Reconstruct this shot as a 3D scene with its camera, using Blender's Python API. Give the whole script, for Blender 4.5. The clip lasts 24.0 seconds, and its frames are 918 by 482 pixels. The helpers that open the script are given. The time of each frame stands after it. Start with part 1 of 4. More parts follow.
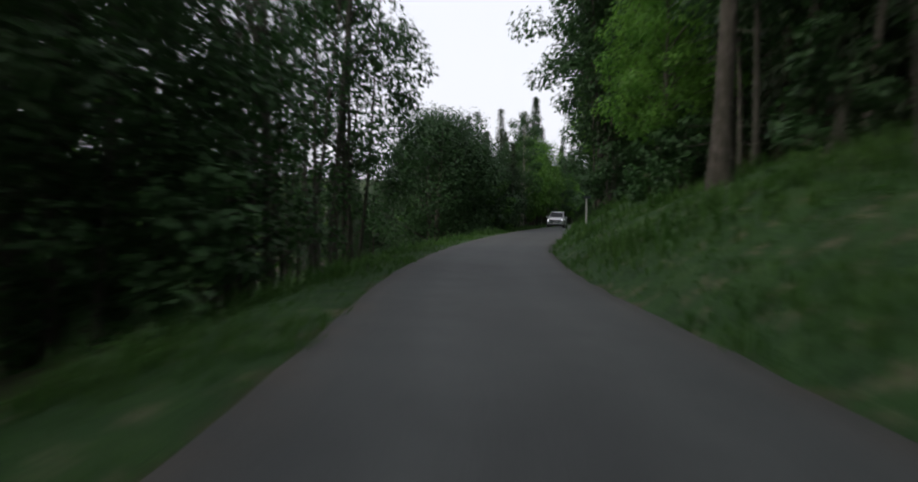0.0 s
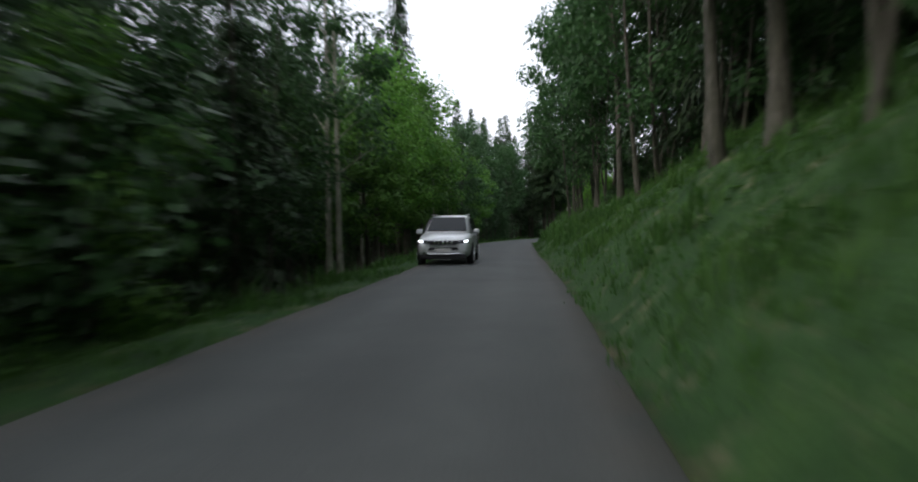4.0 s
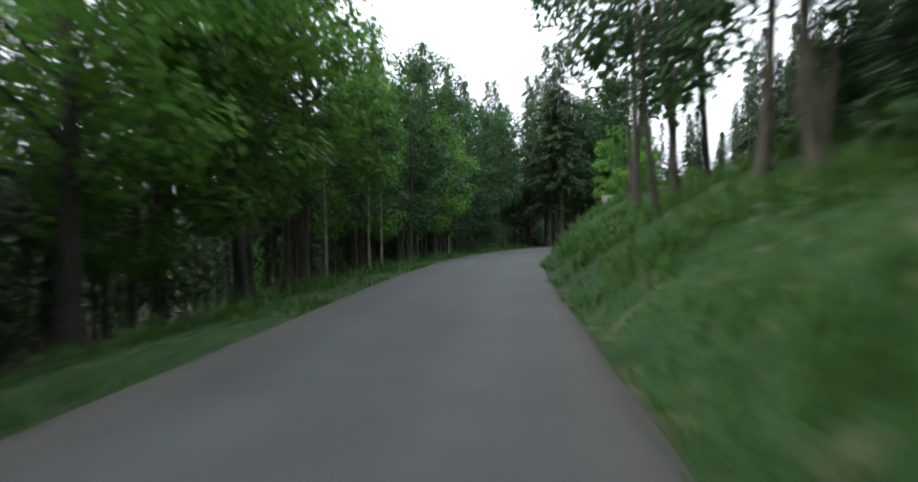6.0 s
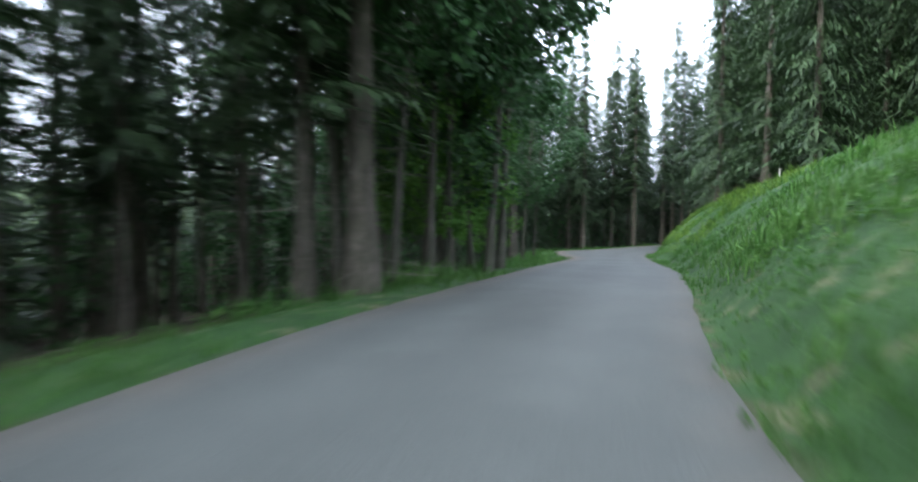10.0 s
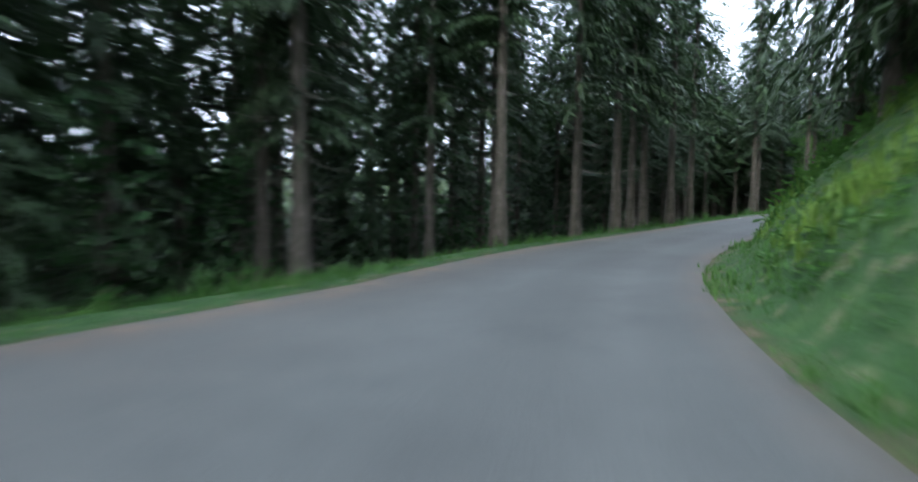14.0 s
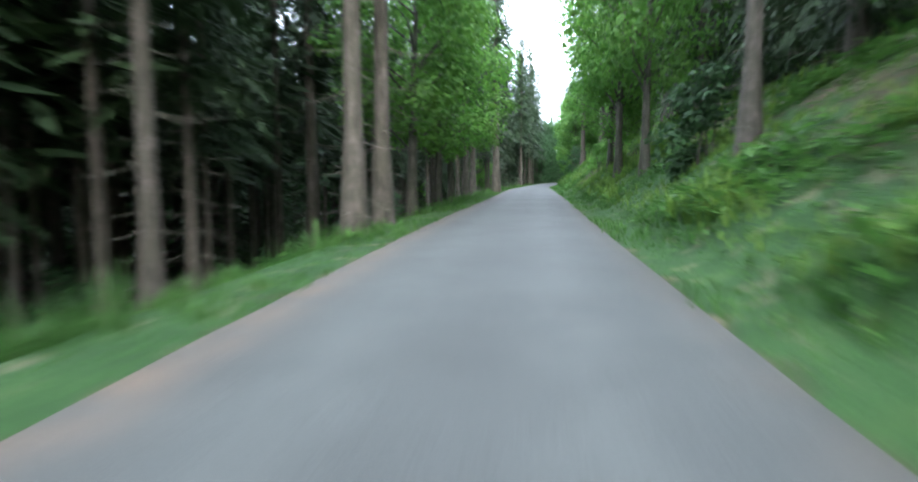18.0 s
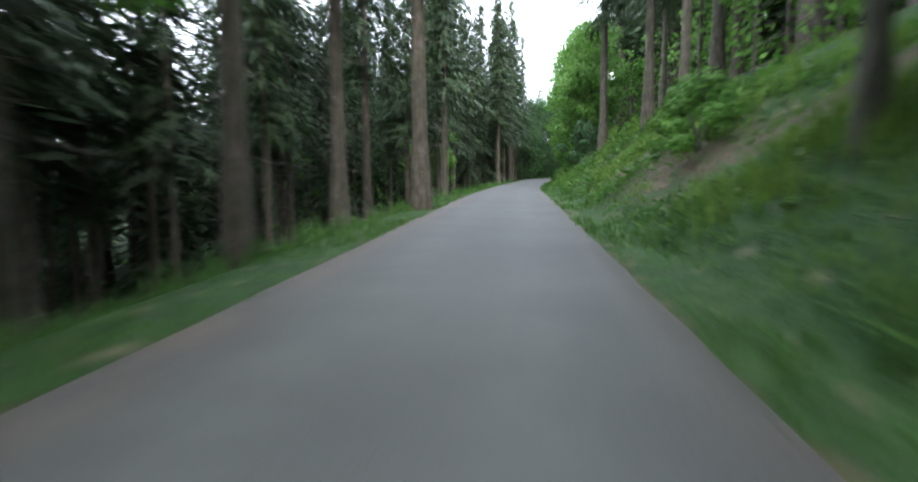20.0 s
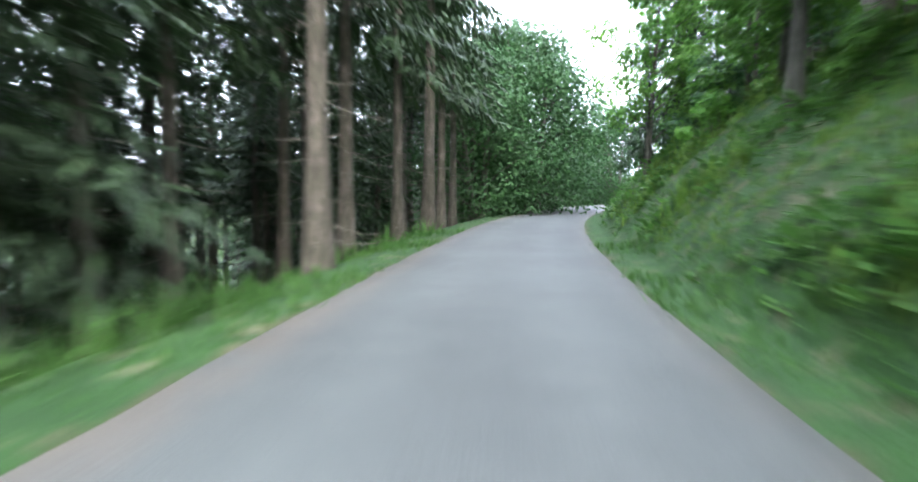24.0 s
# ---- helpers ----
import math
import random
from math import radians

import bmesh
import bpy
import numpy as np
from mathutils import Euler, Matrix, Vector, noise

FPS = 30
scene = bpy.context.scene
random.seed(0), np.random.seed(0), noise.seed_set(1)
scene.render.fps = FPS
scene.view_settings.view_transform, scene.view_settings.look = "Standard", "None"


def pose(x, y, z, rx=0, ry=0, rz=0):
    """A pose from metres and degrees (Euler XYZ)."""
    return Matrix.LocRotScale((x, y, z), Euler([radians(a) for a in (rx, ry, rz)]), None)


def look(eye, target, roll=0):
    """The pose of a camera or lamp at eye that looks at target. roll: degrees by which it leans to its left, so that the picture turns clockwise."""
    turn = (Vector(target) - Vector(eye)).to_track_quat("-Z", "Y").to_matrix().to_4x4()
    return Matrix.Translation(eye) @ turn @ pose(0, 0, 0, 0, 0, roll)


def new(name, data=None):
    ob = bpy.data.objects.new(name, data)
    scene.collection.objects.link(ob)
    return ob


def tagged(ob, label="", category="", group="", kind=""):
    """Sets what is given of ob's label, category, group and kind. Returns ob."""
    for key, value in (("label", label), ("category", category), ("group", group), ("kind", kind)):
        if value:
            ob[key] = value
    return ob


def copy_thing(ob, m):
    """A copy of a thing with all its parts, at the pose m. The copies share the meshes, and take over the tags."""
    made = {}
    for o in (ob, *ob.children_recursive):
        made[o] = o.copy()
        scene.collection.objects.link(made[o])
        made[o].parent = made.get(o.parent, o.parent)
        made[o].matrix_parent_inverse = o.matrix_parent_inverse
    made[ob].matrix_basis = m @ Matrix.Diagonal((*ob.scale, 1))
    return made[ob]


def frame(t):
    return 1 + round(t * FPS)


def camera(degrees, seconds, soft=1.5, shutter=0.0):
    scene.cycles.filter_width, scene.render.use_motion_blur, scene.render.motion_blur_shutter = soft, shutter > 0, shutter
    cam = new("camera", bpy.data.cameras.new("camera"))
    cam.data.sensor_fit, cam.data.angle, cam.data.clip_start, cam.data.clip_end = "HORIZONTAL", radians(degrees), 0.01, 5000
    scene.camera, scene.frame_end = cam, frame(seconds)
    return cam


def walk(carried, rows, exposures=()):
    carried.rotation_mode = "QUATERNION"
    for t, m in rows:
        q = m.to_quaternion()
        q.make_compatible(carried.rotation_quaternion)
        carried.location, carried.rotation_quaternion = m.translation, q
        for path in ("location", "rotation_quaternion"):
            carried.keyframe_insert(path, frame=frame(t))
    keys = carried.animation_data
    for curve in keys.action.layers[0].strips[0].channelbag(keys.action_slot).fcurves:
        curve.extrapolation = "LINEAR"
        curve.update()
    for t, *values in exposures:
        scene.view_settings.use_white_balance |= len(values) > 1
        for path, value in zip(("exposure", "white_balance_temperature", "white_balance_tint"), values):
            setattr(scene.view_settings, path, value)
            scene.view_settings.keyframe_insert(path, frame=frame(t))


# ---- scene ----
cam = camera(70.54, 24.0, soft=1.9, shutter=0.75)

# seconds, x, y, z, heading clockwise from north, pitch, roll
PATH = [
    (0.0, 0.00, -0.00, 0.022, -0.28, -3.89, 1.54),
    (0.5, 0.47, 6.42, -0.164, -0.71, -3.97, 1.51),
    (1.0, 0.93, 12.75, -0.349, -1.05, -3.75, 0.86),
    (1.5, 1.38, 18.89, -0.546, -0.18, -3.53, 0.34),
    (2.0, 1.97, 24.49, -0.740, 2.43, -3.17, -0.50),
    (2.5, 2.98, 29.62, -0.849, 5.42, -3.11, -1.11),
    (3.2, 4.63, 36.76, -0.970, 7.26, -2.93, -1.08),
    (3.8, 6.19, 43.01, -1.096, 8.36, -2.68, -0.76),
    (4.5, 8.18, 50.55, -1.218, 8.90, -2.47, -0.54),
    (5.0, 9.65, 55.98, -1.344, 9.07, -2.40, -0.59),
    (5.5, 11.02, 61.59, -1.488, 9.35, -2.30, -0.82),
    (6.0, 12.19, 67.43, -1.636, 9.23, -2.37, -0.40),
    (6.5, 13.21, 73.42, -1.807, 8.64, -2.70, 0.15),
    (7.0, 14.35, 79.40, -1.979, 9.03, -2.80, 0.90),
    (7.5, 15.70, 85.16, -2.135, 9.77, -3.12, 1.00),
    (8.0, 17.29, 90.57, -2.265, 11.03, -3.01, -0.10),
    (8.5, 19.02, 95.66, -2.465, 12.75, -2.78, -0.34),
    (9.0, 20.94, 100.62, -2.648, 15.55, -2.65, -0.03),
    (9.5, 23.38, 105.56, -2.841, 20.85, -2.63, 0.31),
    (10.0, 26.35, 110.40, -2.998, 26.47, -2.86, 0.69),
    (10.5, 29.94, 115.06, -3.002, 30.85, -3.06, -0.48),
    (11.2, 35.07, 121.42, -3.232, 33.01, -3.58, -0.69),
    (11.8, 39.78, 126.76, -3.637, 33.91, -4.33, -0.33),
    (12.5, 45.44, 133.12, -4.056, 34.01, -4.79, 0.02),
    (13.0, 49.50, 137.88, -4.450, 33.86, -4.80, 0.01),
    (13.5, 53.70, 142.61, -4.726, 35.44, -4.80, 0.95),
    (14.0, 58.08, 147.03, -4.974, 39.47, -4.37, 0.70),
    (14.5, 62.82, 151.04, -5.121, 45.54, -3.97, -0.46),
    (15.0, 68.21, 154.53, -5.223, 52.14, -3.86, -0.62),
    (15.5, 74.09, 157.29, -5.254, 58.64, -4.02, -0.49),
    (16.0, 80.17, 159.63, -5.231, 63.49, -4.20, -0.67),
    (16.5, 86.55, 161.55, -5.162, 67.61, -4.38, -0.93),
    (17.0, 93.13, 163.18, -5.075, 69.85, -4.94, -1.06),
    (17.5, 99.98, 164.72, -4.998, 70.94, -5.43, -0.40),
    (18.0, 106.91, 166.13, -4.962, 72.13, -5.71, -0.03),
    (18.5, 113.89, 167.56, -4.933, 73.09, -5.84, -0.05),
    (19.2, 123.91, 169.51, -4.901, 73.47, -6.03, -0.08),
    (19.8, 132.80, 171.08, -4.890, 73.47, -6.29, -0.15),
    (20.5, 143.49, 173.00, -4.898, 73.32, -6.26, -0.17),
    (21.0, 151.25, 174.46, -4.932, 73.09, -6.11, -0.13),
    (21.5, 159.04, 176.09, -4.946, 73.13, -6.06, -0.46),
    (22.0, 166.78, 177.74, -4.986, 73.26, -5.92, -0.58),
    (22.5, 174.45, 179.33, -5.063, 73.94, -5.73, -0.21),
    (23.0, 181.95, 180.80, -5.142, 75.05, -5.20, -0.01),
    (23.5, 189.28, 182.12, -5.167, 76.23, -4.68, -0.09),
    (24.0, 196.35, 183.29, -5.159, 77.49, -4.18, 0.76),
]


def aimed(x, y, z, heading, pitch, roll):
    a, p = radians(heading), radians(pitch)
    way = Vector((math.sin(a) * math.cos(p), math.cos(a) * math.cos(p), math.sin(p)))
    eye = Vector((x, y, z))
    return look(eye, eye + way, roll)


walk(cam, [(r[0], aimed(*r[1:])) for r in PATH],
     exposures=[(0.0, 0.22, 6500, 13), (1.0, 0.97, 6500, 11), (2.0, 0.60, 6350, 11), (4.5, 0.95, 6300, 10), (5.0, 1.14, 6100, 9), (6.0, 1.55, 6300, 8), (7.0, 2.32, 6300, 10), (8.0, 2.63, 5850, 14), (9.0, 2.06, 5750, 9), (10.0, 2.43, 5800, 8),
                (13.0, 2.88, 5500, 6), (14.0, 2.38, 5600, 9), (15.0, 2.62, 6000, 9), (16.0, 3.40, 6000, 10), (17.0, 2.98, 5450, 10), (18.0, 3.22, 5700, 8), (21.0, 2.68, 6100, 13), (22.0, 3.50, 6050, 11), (23.0, 4.12, 6250, 14), (24.0, 3.77, 5850, 11)])

# ---- light: a bright overcast evening sky ----
world = bpy.data.worlds.new("overcast_sky")
scene.world = world
world.use_nodes = True
wn = world.node_tree.nodes
sky = wn.new("ShaderNodeTexSky")
sky.sky_type = "NISHITA"
sky.sun_disc = False
sky.sun_elevation = radians(32)
sky.sun_rotation = radians(250)
sky.air_density, sky.dust_density, sky.ozone_density = 1.2, 6.0, 0.6
cloud = wn.new("ShaderNodeMix")  # a closed, bright layer of cloud over the sky
cloud.data_type = "RGBA"
cloud.inputs[0].default_value = 0.85
cloud.inputs[7].default_value = (5.9, 6.1, 6.6, 1)
world.node_tree.links.new(sky.outputs[0], cloud.inputs[6])
world.node_tree.links.new(cloud.outputs[2], wn["Background"].inputs[0])
wn["Background"].inputs[1].default_value = 0.15
sun = new("sun", bpy.data.lights.new("sun", "SUN"))
sun.data.energy, sun.data.angle, sun.data.color = 0.5, radians(30), (1.0, 0.95, 0.88)
sun.matrix_world = look((0, 0, 60), (40, 15, 22))

# ---- materials ----


def material(name, rough=0.8):
    m = bpy.data.materials.new(name)
    m.use_nodes = True
    nt = m.node_tree
    b = nt.nodes["Principled BSDF"]
    b.inputs["Roughness"].default_value = rough
    b.inputs["Specular IOR Level"].default_value = 0.3
    return m, nt, b


def noise_ramp(nt, scale, stops, detail=4.0, coord="Object", rough=0.6, stretch=None):
    tc = nt.nodes.new("ShaderNodeTexCoord")
    n = nt.nodes.new("ShaderNodeTexNoise")
    n.inputs["Scale"].default_value = scale
    n.inputs["Detail"].default_value = detail
    n.inputs["Roughness"].default_value = rough
    src = tc.outputs[coord]
    if stretch:
        mp = nt.nodes.new("ShaderNodeMapping")
        mp.inputs["Scale"].default_value = stretch
        nt.links.new(src, mp.inputs[0])
        src = mp.outputs[0]
    nt.links.new(src, n.inputs["Vector"])
    r = nt.nodes.new("ShaderNodeValToRGB")
    els = r.color_ramp.elements
    while len(els) < len(stops):
        els.new(0.5)
    for e, (p, c) in zip(els, stops):
        e.position, e.color = p, (*c, 1)
    nt.links.new(n.outputs["Fac"], r.inputs[0])
    return n, r


def mixed(nt, fac, a, b, mode="MIX"):
    mx = nt.nodes.new("ShaderNodeMix")
    mx.data_type, mx.blend_type = "RGBA", mode
    for sock, v in ((mx.inputs[0], fac), (mx.inputs[6], a), (mx.inputs[7], b)):
        if hasattr(v, "is_linked"):
            nt.links.new(v, sock)
        else:
            sock.default_value = v
    return mx.outputs[2]


def bumped(nt, b, height, strength, distance=0.02):
    bp = nt.nodes.new("ShaderNodeBump")
    bp.inputs["Strength"].default_value, bp.inputs["Distance"].default_value = strength, distance
    nt.links.new(height, bp.inputs["Height"])
    nt.links.new(bp.outputs[0], b.inputs["Normal"])


def asphalt_material():
    m, nt, b = material("asphalt", 0.75)
    _, big = noise_ramp(nt, 0.35, [(0.3, (0.051, 0.056, 0.053)), (0.7, (0.077, 0.084, 0.080))])
    fine, small = noise_ramp(nt, 60, [(0.35, (0.7, 0.7, 0.7)), (0.7, (1.25, 1.24, 1.22))], 3)
    c = mixed(nt, 1.0, big.outputs[0], small.outputs[0], "MULTIPLY")
    for name, col, spread in (("worn", (0.098, 0.106, 0.100, 1), 0.5), ("dust", (0.150, 0.105, 0.070, 1), 0.9)):
        a = nt.nodes.new("ShaderNodeAttribute")
        a.attribute_name = name
        n, patch = noise_ramp(nt, 1.6, [(0.3, (0.1, 0.1, 0.1)), (0.7, (1, 1, 1))], 6)
        k = nt.nodes.new("ShaderNodeMath")
        k.operation = "MULTIPLY"
        nt.links.new(a.outputs["Fac"], k.inputs[0])
        nt.links.new(patch.outputs[0], k.inputs[1])
        k2 = nt.nodes.new("ShaderNodeMath")
        k2.operation = "MULTIPLY"
        nt.links.new(k.outputs[0], k2.inputs[0])
        k2.inputs[1].default_value = spread
        c = mixed(nt, k2.outputs[0], c, col)
    nt.links.new(c, b.inputs["Base Color"])
    bumped(nt, b, fine.outputs["Fac"], 0.35, 0.01)
    return m


def ground_material():
    """Grass, forest litter and gravel, mixed by the sheet's own cover values."""
    m, nt, b = material("turf_and_litter", 0.95)
    _, grass = noise_ramp(nt, 1.3, [(0.25, (0.014, 0.042, 0.011)), (0.55, (0.028, 0.076, 0.018)), (0.8, (0.056, 0.104, 0.028))], 8)
    fine, gf = noise_ramp(nt, 22, [(0.3, (0.55, 0.6, 0.5)), (0.7, (1.3, 1.25, 1.2))], 6)
    g = mixed(nt, 1.0, grass.outputs[0], gf.outputs[0], "MULTIPLY")
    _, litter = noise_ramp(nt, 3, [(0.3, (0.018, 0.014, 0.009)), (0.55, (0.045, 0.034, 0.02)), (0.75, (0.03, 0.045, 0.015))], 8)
    _, gravel = noise_ramp(nt, 9, [(0.3, (0.15, 0.145, 0.085)), (0.7, (0.25, 0.235, 0.155))], 8)
    _, soil = noise_ramp(nt, 5, [(0.3, (0.045, 0.032, 0.02)), (0.7, (0.105, 0.075, 0.048))], 8)
    _, edge = noise_ramp(nt, 2.2, [(0.35, (0, 0, 0)), (0.65, (1, 1, 1))], 6)

    def blend(name, a, c, spread=0.5):
        at = nt.nodes.new("ShaderNodeAttribute")
        at.attribute_name = name
        md = nt.nodes.new("ShaderNodeMath")
        md.operation = "MULTIPLY_ADD"
        nt.links.new(edge.outputs[0], md.inputs[0])
        md.inputs[1].default_value = spread
        nt.links.new(at.outputs["Fac"], md.inputs[2])
        mr = nt.nodes.new("ShaderNodeMapRange")
        mr.inputs["From Min"].default_value, mr.inputs["From Max"].default_value = 0.5, 0.5 + spread
        nt.links.new(md.outputs[0], mr.inputs["Value"])
        return mixed(nt, mr.outputs[0], a, c)

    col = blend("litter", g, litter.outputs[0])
    _, straw = noise_ramp(nt, 4, [(0.3, (0.10, 0.115, 0.04)), (0.7, (0.20, 0.19, 0.085))], 8)
    col = blend("dry", col, straw.outputs[0], 0.6)
    col = blend("soil", col, soil.outputs[0], 0.6)
    col = blend("gravel", col, gravel.outputs[0], 0.7)
    nt.links.new(col, b.inputs["Base Color"])
    bumped(nt, b, fine.outputs["Fac"], 0.8, 0.06)
    return m


def bark_material(name, dark, light, scale=9):
    m, nt, b = material(name, 0.95)
    n, r = noise_ramp(nt, scale, [(0.3, dark), (0.7, light)], 6, "Object", 0.65, (1, 1, 0.18))
    _, spots = noise_ramp(nt, 2.5, [(0.45, (0.75, 0.8, 0.7)), (0.7, (1.2, 1.2, 1.2))], 5)
    c = mixed(nt, 1.0, r.outputs[0], spots.outputs[0], "MULTIPLY")
    nt.links.new(c, b.inputs["Base Color"])
    bumped(nt, b, n.outputs["Fac"], 0.9, 0.04)
    return m


def leaf_material(name, dark, light, glow=0.35):
    m, nt, b = material(name, 0.6)
    _, r = noise_ramp(nt, 0.8, [(0.3, dark), (0.7, light)], 3)
    oi = nt.nodes.new("ShaderNodeObjectInfo")
    geo = nt.nodes.new("ShaderNodeNewGeometry")
    add = nt.nodes.new("ShaderNodeMath")
    add.operation = "MULTIPLY_ADD"
    nt.links.new(geo.outputs["Random Per Island"], add.inputs[0])
    add.inputs[1].default_value = 0.5
    mul = nt.nodes.new("ShaderNodeMath")
    mul.operation = "MULTIPLY_ADD"
    nt.links.new(oi.outputs["Random"], mul.inputs[0])
    mul.inputs[1].default_value, mul.inputs[2].default_value = 0.45, 0.5
    nt.links.new(mul.outputs[0], add.inputs[2])
    hsv = nt.nodes.new("ShaderNodeHueSaturation")
    nt.links.new(r.outputs[0], hsv.inputs["Color"])
    nt.links.new(add.outputs[0], hsv.inputs["Value"])
    nt.links.new(hsv.outputs[0], b.inputs["Base Color"])
    tr = nt.nodes.new("ShaderNodeBsdfTranslucent")
    nt.links.new(hsv.outputs[0], tr.inputs[0])
    ms = nt.nodes.new("ShaderNodeMixShader")
    ms.inputs[0].default_value = glow
    nt.links.new(b.outputs[0], ms.inputs[1])
    nt.links.new(tr.outputs[0], ms.inputs[2])
    nt.links.new(ms.outputs[0], nt.nodes["Material Output"].inputs[0])
    return m


def plain(name, col, rough=0.6, metal=0.0, vary=0.15, scale=8):
    m, nt, b = material(name, rough)
    lo, hi = [c * (1 - vary) for c in col], [min(1, c * (1 + vary)) for c in col]
    n, r = noise_ramp(nt, scale, [(0.3, lo), (0.7, hi)], 6)
    nt.links.new(r.outputs[0], b.inputs["Base Color"])
    b.inputs["Metallic"].default_value = metal
    return m


ASPHALT = asphalt_material()
TURF = ground_material()
BARK_SPRUCE = bark_material("spruce_bark", (0.048, 0.041, 0.035), (0.142, 0.124, 0.106))
BARK_GREY = bark_material("ash_bark", (0.044, 0.041, 0.035), (0.128, 0.120, 0.102))
TWIGS = bark_material("dead_twigs", (0.075, 0.067, 0.058), (0.215, 0.195, 0.170), 5)
BARK_BIRCH = bark_material("birch_bark", (0.16, 0.145, 0.12), (0.46, 0.44, 0.40), 6)
NEEDLES = leaf_material("spruce_needles", (0.018, 0.038, 0.014), (0.040, 0.072, 0.025), 0.2)
NEEDLES_FAR = leaf_material("far_needles", (0.016, 0.034, 0.013), (0.040, 0.068, 0.023), 0.12)
LEAVES = leaf_material("maple_leaves", (0.066, 0.175, 0.027), (0.138, 0.285, 0.045), 0.5)
LEAVES_DARK = leaf_material("alder_leaves", (0.024, 0.066, 0.020), (0.050, 0.116, 0.034), 0.35)
HERBS = leaf_material("weed_leaves", (0.048, 0.128, 0.023), (0.095, 0.198, 0.039), 0.45)
BLADES = leaf_material("grass_blades", (0.039, 0.108, 0.020), (0.081, 0.165, 0.036), 0.45)
LONG_BLADES = leaf_material("long_grass_blades", (0.085, 0.165, 0.022), (0.150, 0.245, 0.045), 0.45)

# ---- the road's line ----
ROAD = [(-7.2, -64.1, 0.36), (-5.0, -48.1, -0.02), (-3.0, -32.0, -0.45), (-1.1, -16.0, -0.84), (0.5, 0.0, -1.22), (0.6, 14.6, -1.67), (2.0, 29.1, -2.09), (5.1, 43.6, -2.34), (8.8, 58.1, -2.65), (12.3, 72.5, -3.04), (15.9, 86.8, -3.38), (20.1, 100.6, -3.87), (27.0, 112.9, -4.21), (37.2, 123.9, -4.63), (47.2, 135.5, -5.47), (57.3, 146.9, -6.12)]
ROAD += [(69.0, 155.6, -6.47), (82.4, 160.8, -6.47), (96.4, 164.3, -6.29), (110.3, 167.3, -6.18), (124.5, 170.2, -6.13), (138.7, 172.9, -6.16), (152.9, 175.7, -6.18), (167.2, 178.5, -6.22), (181.5, 181.2, -6.38), (195.8, 183.5, -6.47), (209.7, 185.2, -6.46), (223.8, 186.1, -6.37), (238.1, 185.7, -6.26), (252.6, 183.6, -6.15), (267.4, 179.9, -6.06)]
HALF = 1.95  # half the road's width


def spline(points, step):
    pts = [Vector(p) for p in points]
    pts = [pts[0] * 2 - pts[1], *pts, pts[-1] * 2 - pts[-2]]
    out = []
    for i in range(1, len(pts) - 2):
        a, b, c, d = pts[i - 1:i + 3]
        n = max(2, round((c - b).length / step))
        for k in range(n):
            u = k / n
            out.append(0.5 * (2 * b + (c - a) * u + (2 * a - 5 * b + 4 * c - d) * u * u + (3 * b - a - 3 * c + d) * u ** 3))
    out.append(pts[-2])
    return np.array([tuple(p) for p in out])


LINE = spline(ROAD, 1.0)
SEG = np.linalg.norm(np.diff(LINE[:, :2], axis=0), axis=1)
ALONG = np.concatenate([[0], np.cumsum(SEG)])
ALONG -= ALONG[np.argmin(np.hypot(LINE[:, 0], LINE[:, 1]))]  # 0 at the camera's start
WAY = np.gradient(LINE[:, :2], axis=0)
WAY /= np.linalg.norm(WAY, axis=1)[:, None]
SIDE = np.stack([WAY[:, 1], -WAY[:, 0]], 1)  # to the right of the road


def ramp(s, table):
    return np.interp(s, [r[0] for r in table], [r[1] for r in table])


LEFT_EDGE = [(-70, 1.95), (148, 1.93), (153, 2.21), (158, 3.40), (165, 4.72), (172, 3.00), (180, 2.62), (186, 2.14), (194, 1.87), (400, 1.95)]
BANK_STEEP = [(-70, 0.97), (0, 0.98), (12, 1.00), (22, 1.10), (32, 1.30), (42, 1.45), (54, 1.40), (66, 1.22), (76, 1.18), (84, 1.27), (92, 1.44), (98, 1.41), (104, 1.32), (112, 1.20), (122, 1.08), (134, 1.12), (150, 1.32), (165, 1.64), (180, 1.65), (195, 1.40), (210, 0.90), (230, 0.91), (250, 0.85), (270, 0.95), (290, 1.15), (310, 1.35), (330, 1.65), (400, 1.69)]
BANK_HIGH = [(-70, 2.96), (0, 2.60), (12, 2.27), (22, 2.15), (32, 2.40), (42, 3.17), (54, 3.14), (66, 2.56), (76, 2.26), (84, 2.11), (92, 2.49), (98, 2.28), (104, 2.08), (112, 2.28), (122, 2.65), (134, 3.62), (150, 4.04), (165, 4.27), (180, 4.96), (195, 5.40), (210, 5.16), (230, 5.38), (250, 5.33), (270, 5.30), (290, 5.23), (310, 5.23), (330, 5.37), (400, 5.66)]
BANK_BACK = [(-70, 0.26), (0, 0.23), (12, 0.20), (22, 0.17), (32, 0.20), (42, 0.31), (54, 0.30), (66, 0.22), (76, 0.17), (84, 0.14), (92, 0.18), (98, 0.16), (104, 0.12), (112, 0.11), (122, 0.12), (134, 0.22), (150, 0.19), (165, 0.11), (195, 0.13), (210, 0.08), (230, 0.16), (270, 0.20), (310, 0.12), (400, 0.18)]
